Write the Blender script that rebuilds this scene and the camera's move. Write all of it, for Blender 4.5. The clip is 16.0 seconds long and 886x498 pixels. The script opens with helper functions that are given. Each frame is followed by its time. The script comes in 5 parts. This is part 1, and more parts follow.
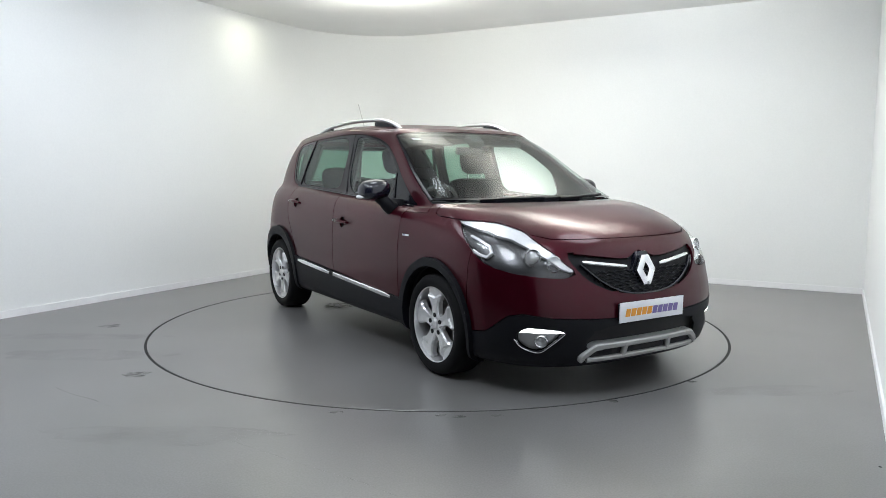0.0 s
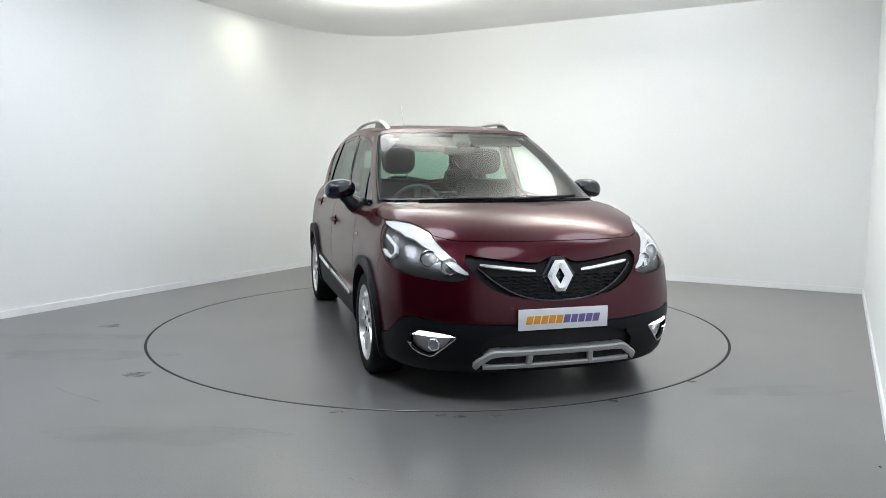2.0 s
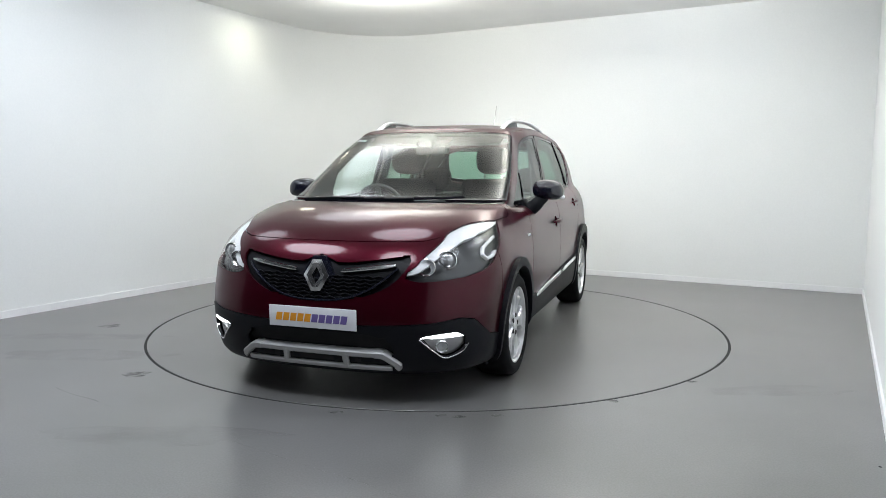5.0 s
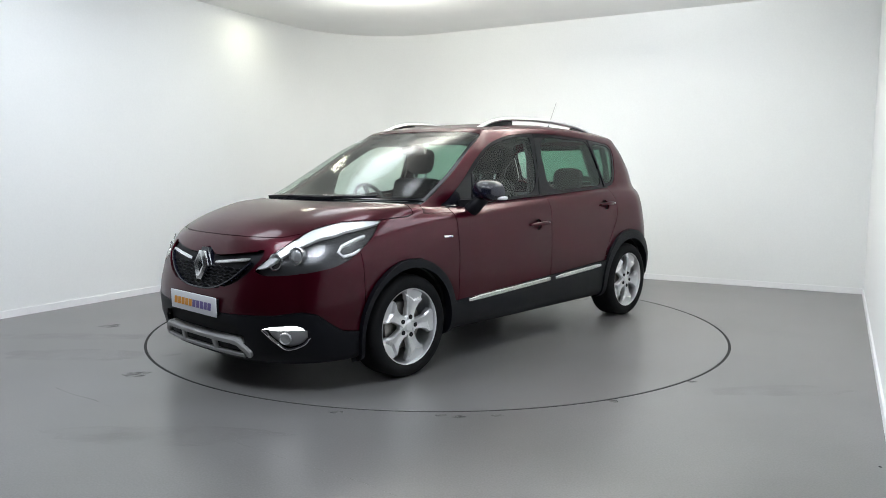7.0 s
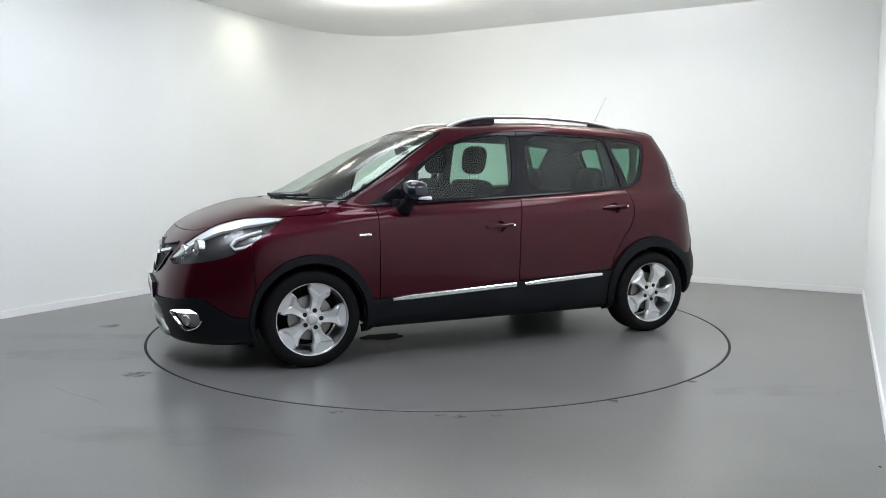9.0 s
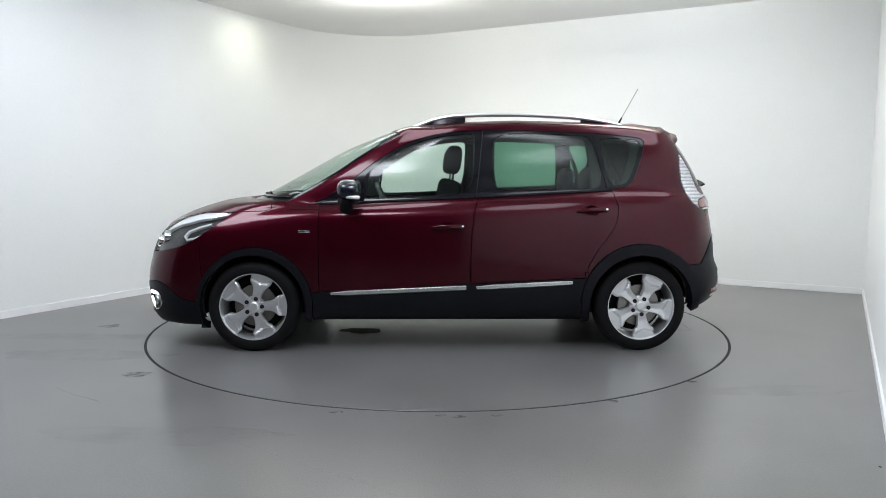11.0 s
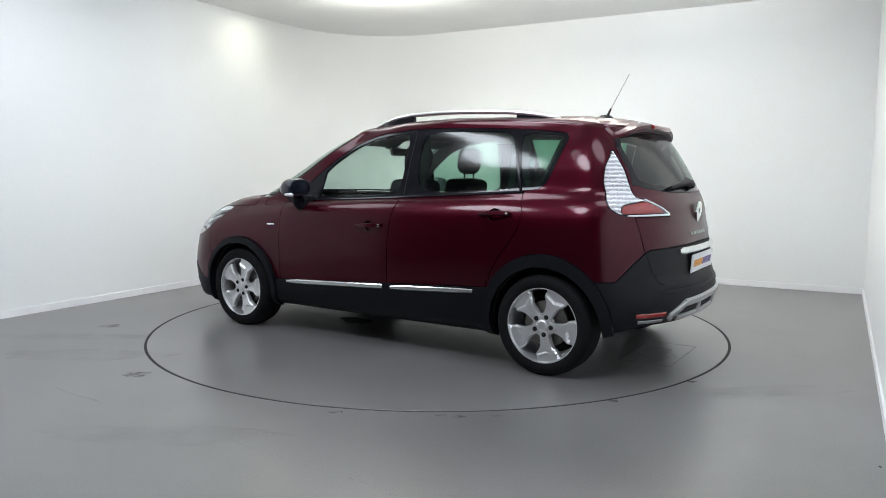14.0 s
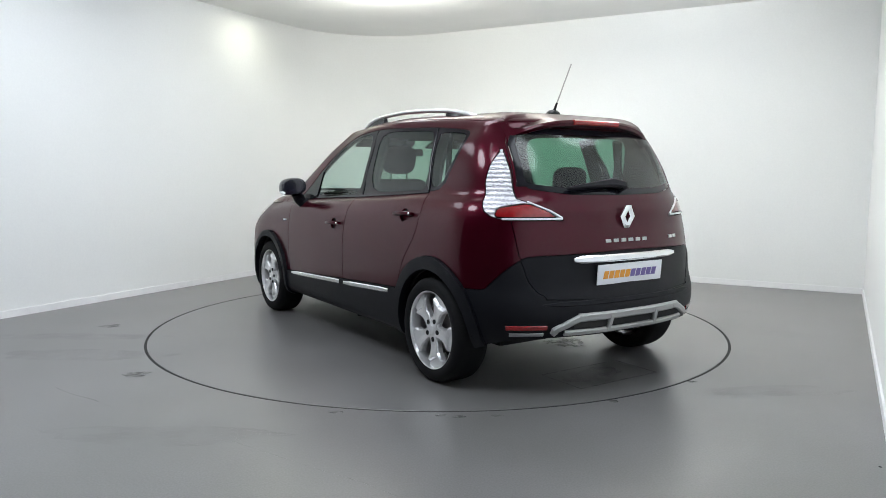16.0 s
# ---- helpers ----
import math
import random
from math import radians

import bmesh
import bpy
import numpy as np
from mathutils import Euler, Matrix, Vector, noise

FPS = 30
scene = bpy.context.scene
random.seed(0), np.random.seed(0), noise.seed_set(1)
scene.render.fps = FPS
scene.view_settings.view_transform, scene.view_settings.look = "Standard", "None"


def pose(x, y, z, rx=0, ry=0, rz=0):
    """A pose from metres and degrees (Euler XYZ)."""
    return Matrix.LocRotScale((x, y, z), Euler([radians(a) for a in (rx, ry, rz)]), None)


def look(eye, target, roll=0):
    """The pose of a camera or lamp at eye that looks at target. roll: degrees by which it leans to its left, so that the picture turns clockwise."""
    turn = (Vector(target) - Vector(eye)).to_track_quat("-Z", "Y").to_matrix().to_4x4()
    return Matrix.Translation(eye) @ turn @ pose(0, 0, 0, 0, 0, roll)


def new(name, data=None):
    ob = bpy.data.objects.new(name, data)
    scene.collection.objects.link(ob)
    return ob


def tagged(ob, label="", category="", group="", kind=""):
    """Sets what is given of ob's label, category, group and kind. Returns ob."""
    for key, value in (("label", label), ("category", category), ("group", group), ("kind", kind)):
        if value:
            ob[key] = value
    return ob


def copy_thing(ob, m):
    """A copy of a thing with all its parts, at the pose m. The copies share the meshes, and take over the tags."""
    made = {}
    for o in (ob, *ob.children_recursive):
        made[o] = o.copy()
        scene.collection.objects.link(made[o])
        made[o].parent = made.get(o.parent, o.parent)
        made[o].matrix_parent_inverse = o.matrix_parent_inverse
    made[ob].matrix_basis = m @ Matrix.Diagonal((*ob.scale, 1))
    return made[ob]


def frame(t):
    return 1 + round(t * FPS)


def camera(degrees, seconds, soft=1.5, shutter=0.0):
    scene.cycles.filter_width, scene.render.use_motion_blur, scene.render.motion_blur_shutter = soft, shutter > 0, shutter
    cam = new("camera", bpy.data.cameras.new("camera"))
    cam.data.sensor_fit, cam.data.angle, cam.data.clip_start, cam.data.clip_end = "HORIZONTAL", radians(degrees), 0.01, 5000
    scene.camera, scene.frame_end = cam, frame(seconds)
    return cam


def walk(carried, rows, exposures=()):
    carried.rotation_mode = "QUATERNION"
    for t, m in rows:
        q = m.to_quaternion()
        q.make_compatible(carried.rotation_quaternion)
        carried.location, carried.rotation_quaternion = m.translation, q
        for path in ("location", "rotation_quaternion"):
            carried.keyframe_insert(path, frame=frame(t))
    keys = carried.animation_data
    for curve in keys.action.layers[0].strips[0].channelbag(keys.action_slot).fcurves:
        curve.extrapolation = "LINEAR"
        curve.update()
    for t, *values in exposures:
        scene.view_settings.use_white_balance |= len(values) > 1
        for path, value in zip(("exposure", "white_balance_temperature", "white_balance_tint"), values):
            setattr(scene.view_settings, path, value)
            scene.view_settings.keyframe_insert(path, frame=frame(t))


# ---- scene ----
cam = camera(63.0, 16.0, soft=0.7)
EYE = (0.0, -5.909, 1.240)
CAM = Matrix.Translation(EYE) @ pose(0, 0, 0, 90 - 6.06, 0, -0.363) @ pose(0, 0, 0, 0, 0, 0.161)
walk(cam, [(0.0, CAM), (16.0, CAM)], exposures=[(0.0, 0.0), (16.0, 0.0)])

# heading of the car on the turntable, seconds and degrees
YAW = [(0.0, -57.87), (0.5, -59.65), (1.0, -63.17), (1.5, -68.15), (2.0, -73.85), (2.5, -79.75), (3.0, -85.70), (3.5, -91.65),
       (4.0, -97.65), (4.7, -105.85), (5.5, -115.2), (6.3, -124.60), (7.0, -132.90), (7.5, -138.80), (8.0, -144.70), (8.5, -150.5),
       (9.0, -156.3), (9.8, -165.5), (10.6, -174.65), (11.3, -182.67), (12.0, -190.75), (12.5, -196.5), (13.0, -202.3), (13.5, -208.0),
       (14.0, -213.7), (14.5, -219.4), (15.0, -225.2), (15.5, -231.05), (16.0, -237.0)]
OFF = (-0.055, 0.060)          # the car's middle from the turntable's axis
TABLE_R = 2.252

# ---- light ----
world = bpy.data.worlds.new("world")
scene.world = world
world.use_nodes = True
world.node_tree.nodes["Background"].inputs[0].default_value = (0.9, 0.95, 1.0, 1)
world.node_tree.nodes["Background"].inputs[1].default_value = 0.05

# room axes: u across (towards the side wall), v towards the far wall
RU, RV = Vector((0.8735, -0.4868, 0)), Vector((0.4868, 0.8735, 0))
U0, U1, V0, V1, CEIL = -3.28, 3.134, -7.5, 3.382, 3.06
VD = -4.6          # behind this line walls and ceiling are coloured dark, as if unlit
ROOM = Matrix(((RU.x, RV.x, 0, 0), (RU.y, RV.y, 0, 0), (0, 0, 1, 0), (0, 0, 0, 1)))


def room(u, v, z=0.0):
    return ROOM @ Vector((u, v, z))


def area(name, u, v, z, su, sv, power, color, tilt=0.0, roll=0.0):
    data = bpy.data.lights.new(name, "AREA")
    data.shape, data.size, data.size_y, data.energy, data.color = "ELLIPSE", su, sv, power, color
    ob = new(name, data)
    ob.matrix_world = ROOM @ pose(u, v, z, tilt, roll, 0)
    return ob


COOL, WARM = (0.85, 0.915, 1.0), (1.0, 1.0, 0.925)
# soft round panels set in the ceiling, two across the near end and a row beside each wall
for lu, lv, lw in ((-0.9, -2.9, 42), (0.9, -3.2, 46), (2.2, -1.9, 13), (2.25, 0.1, 12), (-2.1, -1.6, 13), (0.1, -1.1, 20), (-1.5, 0.4, 8)):
    area("ceiling_panel_lamp", lu, lv, CEIL - 0.02, 1.0, 1.0, lw, COOL)
# unseen upward lamps, added to brighten the ceiling towards the far wall
for pu, pv, psu, psv, pw in ((-1.0, 0.9, 1.6, 0.4, 44), (1.3, 1.3, 1.8, 0.4, 72)):
    area("ceiling_fill_lamp", pu, pv, 2.66, psu, psv, pw, WARM, tilt=180)
# track spots aimed at the walls


def spot(u, v, z, au, av, az, power, color, cone=118):
    data = bpy.data.lights.new("wall_spot", "SPOT")
    data.energy, data.color, data.spot_size, data.spot_blend, data.shadow_soft_size = power, color, radians(cone), 1.0, 0.40
    ob = new("wall_spot", data)
    ob.matrix_world = look(room(u, v, z), room(au, av, az))


for su, sv, au, av, az, sw, sc in ((-0.9, -0.2, -3.28, -0.3, 1.9, 66, COOL), (-0.9, -2.2, -3.28, -2.4, 1.9, 56, COOL), (0.9, 0.6, 1.4, 3.38, 1.7, 132, COOL),
                                   (-0.9, 0.7, -1.7, 3.3, 1.9, 150, WARM), (0.8, -0.4, 3.13, -0.2, 1.8, 166, COOL), (0.8, -2.6, 3.13, -2.6, 1.8, 180, COOL)):
    spot(su, sv, 2.94, au, av, az, 1.12 * sw, sc)
# a downlight close to the wall beside the rounded corner
area("corner_downlight", -2.86, 1.2, CEIL - 0.03, 0.25, 0.25, 4.0, (1.0, 1.0, 0.80))

# ---- materials ----


def material(name, color, rough=0.5, metal=0.0, grain=0.0, scale=40.0, bump=0.0, coat=0.0, spec=0.5, color2=None, scale2=3.0, detail=4.0, coat_rough=0.03):
    m = bpy.data.materials.new(name)
    m.use_nodes = True
    nt = m.node_tree
    b = nt.nodes["Principled BSDF"]
    b.inputs["Base Color"].default_value = (*color, 1)
    b.inputs["Roughness"].default_value = rough
    b.inputs["Metallic"].default_value = metal
    b.inputs["Specular IOR Level"].default_value = spec
    b.inputs["Coat Weight"].default_value = coat
    b.inputs["Coat Roughness"].default_value = coat_rough
    if grain or bump or color2:
        tc = nt.nodes.new("ShaderNodeTexCoord")
        n1 = nt.nodes.new("ShaderNodeTexNoise")
        n1.inputs["Scale"].default_value, n1.inputs["Detail"].default_value = scale, detail
        nt.links.new(tc.outputs["Object"], n1.inputs["Vector"])
        if grain or color2:
            n2 = nt.nodes.new("ShaderNodeTexNoise")
            n2.inputs["Scale"].default_value, n2.inputs["Detail"].default_value = scale2, 5.0
            nt.links.new(tc.outputs["Object"], n2.inputs["Vector"])
            ramp = nt.nodes.new("ShaderNodeMapRange")
            ramp.inputs["From Min"].default_value, ramp.inputs["From Max"].default_value = 0.35, 0.65
            nt.links.new(n2.outputs["Fac"], ramp.inputs["Value"])
            mix = nt.nodes.new("ShaderNodeMix")
            mix.data_type = "RGBA"
            c2 = color2 or tuple(c * (1 - grain) for c in color)
            mix.inputs["A"].default_value, mix.inputs["B"].default_value = (*color, 1), (*c2, 1)
            nt.links.new(ramp.outputs["Result"], mix.inputs["Factor"])
            mix2 = nt.nodes.new("ShaderNodeMix")
            mix2.data_type, mix2.blend_type = "RGBA", "MULTIPLY"
            mix2.inputs["Factor"].default_value = 1.0
            r2 = nt.nodes.new("ShaderNodeMapRange")
            r2.inputs["From Min"].default_value, r2.inputs["From Max"].default_value = 0.3, 0.7
            r2.inputs["To Min"].default_value, r2.inputs["To Max"].default_value = 1 - grain, 1.0
            nt.links.new(n1.outputs["Fac"], r2.inputs["Value"])
            nt.links.new(mix.outputs["Result"], mix2.inputs["A"])
            nt.links.new(r2.outputs["Result"], mix2.inputs["B"])
            nt.links.new(mix2.outputs["Result"], b.inputs["Base Color"])
        if bump:
            bp = nt.nodes.new("ShaderNodeBump")
            bp.inputs["Strength"].default_value, bp.inputs["Distance"].default_value = bump, 0.002
            nt.links.new(n1.outputs["Fac"], bp.inputs["Height"])
            nt.links.new(bp.outputs["Normal"], b.inputs["Normal"])
    return m


def glow(name, color, strength, base=(0.8, 0.8, 0.8)):
    m = material(name, base, 0.3)
    b = m.node_tree.nodes["Principled BSDF"]
    b.inputs["Emission Color"].default_value, b.inputs["Emission Strength"].default_value = (*color, 1), strength
    return m


def glass(name, tint, rough=0.14, gloss=0.65):
    """Thin tinted automotive glass: a clear gloss over a tinted see-through sheet."""
    m = bpy.data.materials.new(name)
    m.use_nodes = True
    nt = m.node_tree
    nt.nodes.remove(nt.nodes["Principled BSDF"])
    out = nt.nodes["Material Output"]
    tr, gl, mx, lw, pw, ma = (nt.nodes.new("ShaderNode" + k) for k in ("BsdfTransparent", "BsdfGlossy", "MixShader", "LayerWeight", "Math", "Math"))
    tr.inputs["Color"].default_value = (*tint, 1)
    gl.inputs["Roughness"].default_value = rough
    lw.inputs["Blend"].default_value = 0.5
    pw.operation, ma.operation = "POWER", "MULTIPLY_ADD"
    pw.inputs[1].default_value = 3.6
    ma.inputs[1].default_value, ma.inputs[2].default_value = gloss, 0.08 * gloss
    nt.links.new(lw.outputs["Facing"], pw.inputs[0])
    nt.links.new(pw.outputs["Value"], ma.inputs[0])
    nt.links.new(ma.outputs["Value"], mx.inputs["Fac"])
    nt.links.new(tr.outputs["BSDF"], mx.inputs[1])
    nt.links.new(gl.outputs["BSDF"], mx.inputs[2])
    nt.links.new(mx.outputs["Shader"], out.inputs["Surface"])
    return m


PAINT = material("metallic_dark_red_paint", (0.051, 0.0019, 0.0083), 0.32, 0.6, grain=0.08, scale=900, coat=0.55, spec=0.0, scale2=2.0, coat_rough=0.11)
CLAD = material("black_textured_plastic", (0.0040, 0.0044, 0.0075), 0.5, spec=0.22, grain=0.25, scale=500, bump=0.25)
BLACKG = material("gloss_black_trim", (0.006, 0.006, 0.009), 0.12, spec=0.28)
NAVY = material("gloss_dark_blue_black_paint", (0.005, 0.006, 0.014), 0.25, coat=0.4)
CHROME = material("chrome", (0.88, 0.89, 0.90), 0.17, 1.0)
SATIN = material("satin_silver_plastic", (0.46, 0.46, 0.455), 0.48, 0.55, grain=0.06, scale=300)
ALLOY = material("silver_alloy_wheel_lacquer", (0.78, 0.78, 0.79), 0.28, 0.72, grain=0.06, scale=120, coat=0.6)
TYRE = material("black_tyre_rubber", (0.006, 0.006, 0.007), 0.75, spec=0.2, grain=0.3, scale=80, bump=0.3)
DARK = material("black_underbody", (0.008, 0.008, 0.009), 0.8, grain=0.3, scale=30)
CLOTH = material("charcoal_seat_fabric", (0.013, 0.013, 0.015), 0.9, spec=0.2, grain=0.3, scale=400, bump=0.4)
TRIM = material("grey_interior_plastic", (0.085, 0.086, 0.088), 0.6, grain=0.2, scale=300, bump=0.2)
LINER = material("pale_grey_headlining", (0.13, 0.13, 0.125), 0.9, grain=0.1, scale=300)
GLASS = glass("green_tinted_glass", (0.74, 0.85, 0.805))
PRIVACY = glass("dark_privacy_glass", (0.30, 0.49, 0.40))
LENS = glass("clear_lamp_lens", (0.97, 0.97, 0.97), 0.03, 0.35)
REDLENS = material("red_lamp_lens", (0.35, 0.012, 0.015), 0.12, coat=1.0, grain=0.25, scale=60)
WHITELENS = material("silvered_clear_lamp", (0.80, 0.81, 0.83), 0.25, 0.15)
PLATE = material("white_number_plate", (0.82, 0.83, 0.86), 0.35, grain=0.03, scale=50)
DRL = glow("white_running_light", (0.95, 0.98, 1.0), 4.0)
ORANGE = material("orange_print", (0.80, 0.33, 0.02), 0.4)
VIOLET = material("violet_print", (0.15, 0.11, 0.32), 0.4)
MIRROR = material("mirror_glass", (0.9, 0.9, 0.9), 0.01, 1.0)
BEZEL = material("dark_chrome_bezel", (0.075, 0.076, 0.08), 0.28, 0.7)
LAMPGLASS = material("grey_projector_glass", (0.48, 0.49, 0.50), 0.05, 0.6)
RAILM = material("anodised_aluminium_rail", (0.80, 0.81, 0.83), 0.28, 0.85, grain=0.04, scale=200)
BEZEL2 = material("grey_chrome_bezel", (0.36, 0.36, 0.37), 0.28, 0.85)
PILLAR = material("grey_pillar_trim", (0.055, 0.055, 0.056), 0.85, spec=0.2, grain=0.15, scale=300)
DISC = material("brake_disc_steel", (0.35, 0.33, 0.31), 0.4, 0.9, grain=0.2, scale=60)


def ribbed():
    m = material("ribbed_clear_lamp", (0.66, 0.67, 0.70), 0.25, 0.25)
    nt = m.node_tree
    b = nt.nodes["Principled BSDF"]
    tc, wv, bp, rp = (nt.nodes.new("ShaderNode" + k) for k in ("TexCoord", "TexWave", "Bump", "ValToRGB"))
    wv.bands_direction = "Z"
    wv.inputs["Scale"].default_value, wv.inputs["Distortion"].default_value, wv.inputs["Detail Scale"].default_value = 13.0, 3.0, 5.0
    rp.color_ramp.elements[0].position, rp.color_ramp.elements[0].color = 0.15, (0.42, 0.42, 0.46, 1)
    rp.color_ramp.elements[1].position, rp.color_ramp.elements[1].color = 0.55, (0.74, 0.75, 0.78, 1)
    bp.inputs["Strength"].default_value, bp.inputs["Distance"].default_value = 0.8, 0.006
    nt.links.new(tc.outputs["Object"], wv.inputs["Vector"])
    nt.links.new(wv.outputs["Fac"], bp.inputs["Height"])
    nt.links.new(wv.outputs["Fac"], rp.inputs["Fac"])
    nt.links.new(rp.outputs["Color"], b.inputs["Base Color"])
    nt.links.new(bp.outputs["Normal"], b.inputs["Normal"])
    return m


RIBLENS = ribbed()
WALL = material("white_wall_paint", (0.82, 0.832, 0.826), 0.7, grain=0.03, scale=60, bump=0.05, scale2=0.7)
# dark base colour stands for missing light at the studio's unseen end
UNLITWALL = material("unlit_end_surface", (0.09, 0.09, 0.095), 0.8, grain=0.1, scale=40)
CEILM = material("white_ceiling_paint", (0.85, 0.85, 0.84), 0.8, grain=0.02, scale=60)
SKIRT = material("white_gloss_skirting", (0.84, 0.84, 0.85), 0.35, grain=0.03, scale=30)
FLOOR = material("grey_floor_paint", (0.182, 0.178, 0.176), 0.28, grain=0.30, scale=120, bump=0.03, color2=(0.140, 0.137, 0.132), scale2=0.8, detail=8, spec=0.85)
GAP = material("dark_joint", (0.01, 0.01, 0.01), 0.8)

# ---- mesh helpers ----


def link_bm(name, bm, mat, parent=None, label="", smooth=True):
    me = bpy.data.meshes.new(name)
    bmesh.ops.recalc_face_normals(bm, faces=bm.faces[:])
    bm.to_mesh(me)
    bm.free()
    me.materials.append(mat)
    if smooth:
        me.shade_smooth()
        me.set_sharp_from_angle(angle=radians(35))
    ob = new(name, me)
    ob.parent = parent
    if label:
        ob["label"] = label
    return ob


def part(name, bm, mat, parent, label="", smooth=True):
    return link_bm(name, bm, mat, parent, label, smooth)


def box_bm(sx, sy, sz, m=None, bevel=0.0, segs=2):
    bm = bmesh.new()
    bmesh.ops.create_cube(bm, size=1.0, matrix=Matrix.Diagonal((sx, sy, sz, 1)))
    if bevel:
        bmesh.ops.bevel(bm, geom=bm.edges[:], offset=bevel, segments=segs, affect="EDGES", profile=0.6)
    if m:
        bm.transform(m)
    return bm


def lathe_bm(profile, n=48, axis="Y"):
    """Turns (radius, along) pairs round an axis."""
    bm = bmesh.new()
    rows = []
    for r, a in profile:
        row = []
        for i in range(n):
            c, s = math.cos(2 * math.pi * i / n), math.sin(2 * math.pi * i / n)
            row.append(bm.verts.new((r * c, a, r * s) if axis == "Y" else (r * c, r * s, a)))
        rows.append(row)
    for a, b in zip(rows, rows[1:]):
        for i in range(n):
            bm.faces.new((a[i], a[(i + 1) % n], b[(i + 1) % n], b[i]))
    return bm


def tube_bm(points, radius, n=10, flat=1.0):
    """A round or flattened bar along points; radius may be one number or one for each point."""
    bm = bmesh.new()
    pts = [Vector(p) for p in points]
    rows = []
    for i, p in enumerate(pts):
        d = (pts[min(i + 1, len(pts) - 1)] - pts[max(i - 1, 0)]).normalized()
        side = d.cross(Vector((0, 0, 1)))
        side = side.normalized() if side.length > 1e-4 else Vector((1, 0, 0))
        up = side.cross(d)
        r = radius[i] if isinstance(radius, (list, tuple)) else radius
        rows.append([bm.verts.new(p + side * r * math.cos(a) + up * r * flat * math.sin(a)) for a in (2 * math.pi * k / n for k in range(n))])
    for a, b in zip(rows, rows[1:]):
        for k in range(n):
            bm.faces.new((a[k], a[(k + 1) % n], b[(k + 1) % n], b[k]))
    bm.faces.new(rows[0]), bm.faces.new(rows[-1])
    return bm


def curve_pts(ctrl, n=6):
    """A smooth line through control points."""
    c = [Vector(p) for p in ctrl]
    c = [c[0] * 2 - c[1]] + c + [c[-1] * 2 - c[-2]]
    out = []
    for a, b, d, e in zip(c, c[1:], c[2:], c[3:]):
        for k in range(n):
            t = k / n
            out.append(0.5 * (2 * b + (d - a) * t + (2 * a - 5 * b + 4 * d - e) * t * t + (3 * b - a - 3 * d + e) * t ** 3))
    out.append(c[-2])
    return out


def prism_bm(outline, depth, m=None, bevel=0.0):
    """A flat outline in x, y raised by depth along z."""
    bm = bmesh.new()
    f = bm.faces.new([bm.verts.new((x, y, 0)) for x, y in outline])
    r = bmesh.ops.extrude_face_region(bm, geom=[f])
    bmesh.ops.translate(bm, verts=[v for v in r["geom"] if isinstance(v, bmesh.types.BMVert)], vec=(0, 0, depth))
    if bevel:
        bmesh.ops.recalc_face_normals(bm, faces=bm.faces[:])
        top = [e for e in bm.edges if all(abs(v.co.z - depth) < 1e-6 for v in e.verts)]
        bmesh.ops.bevel(bm, geom=top, offset=bevel, segments=2, affect="EDGES")
    if m:
        bm.transform(m)
    return bm


def join(*bms):
    base = bms[0]
    for b in bms[1:]:
        me = bpy.data.meshes.new("tmp")
        b.to_mesh(me)
        b.free()
        base.from_mesh(me)
        bpy.data.meshes.remove(me)
    return base


def mirrored(bm):
    c = bm.copy()
    bmesh.ops.scale(c, vec=(1, -1, 1), verts=c.verts[:])
    bmesh.ops.reverse_faces(c, faces=c.faces[:])
    return c


# ---- the room ----


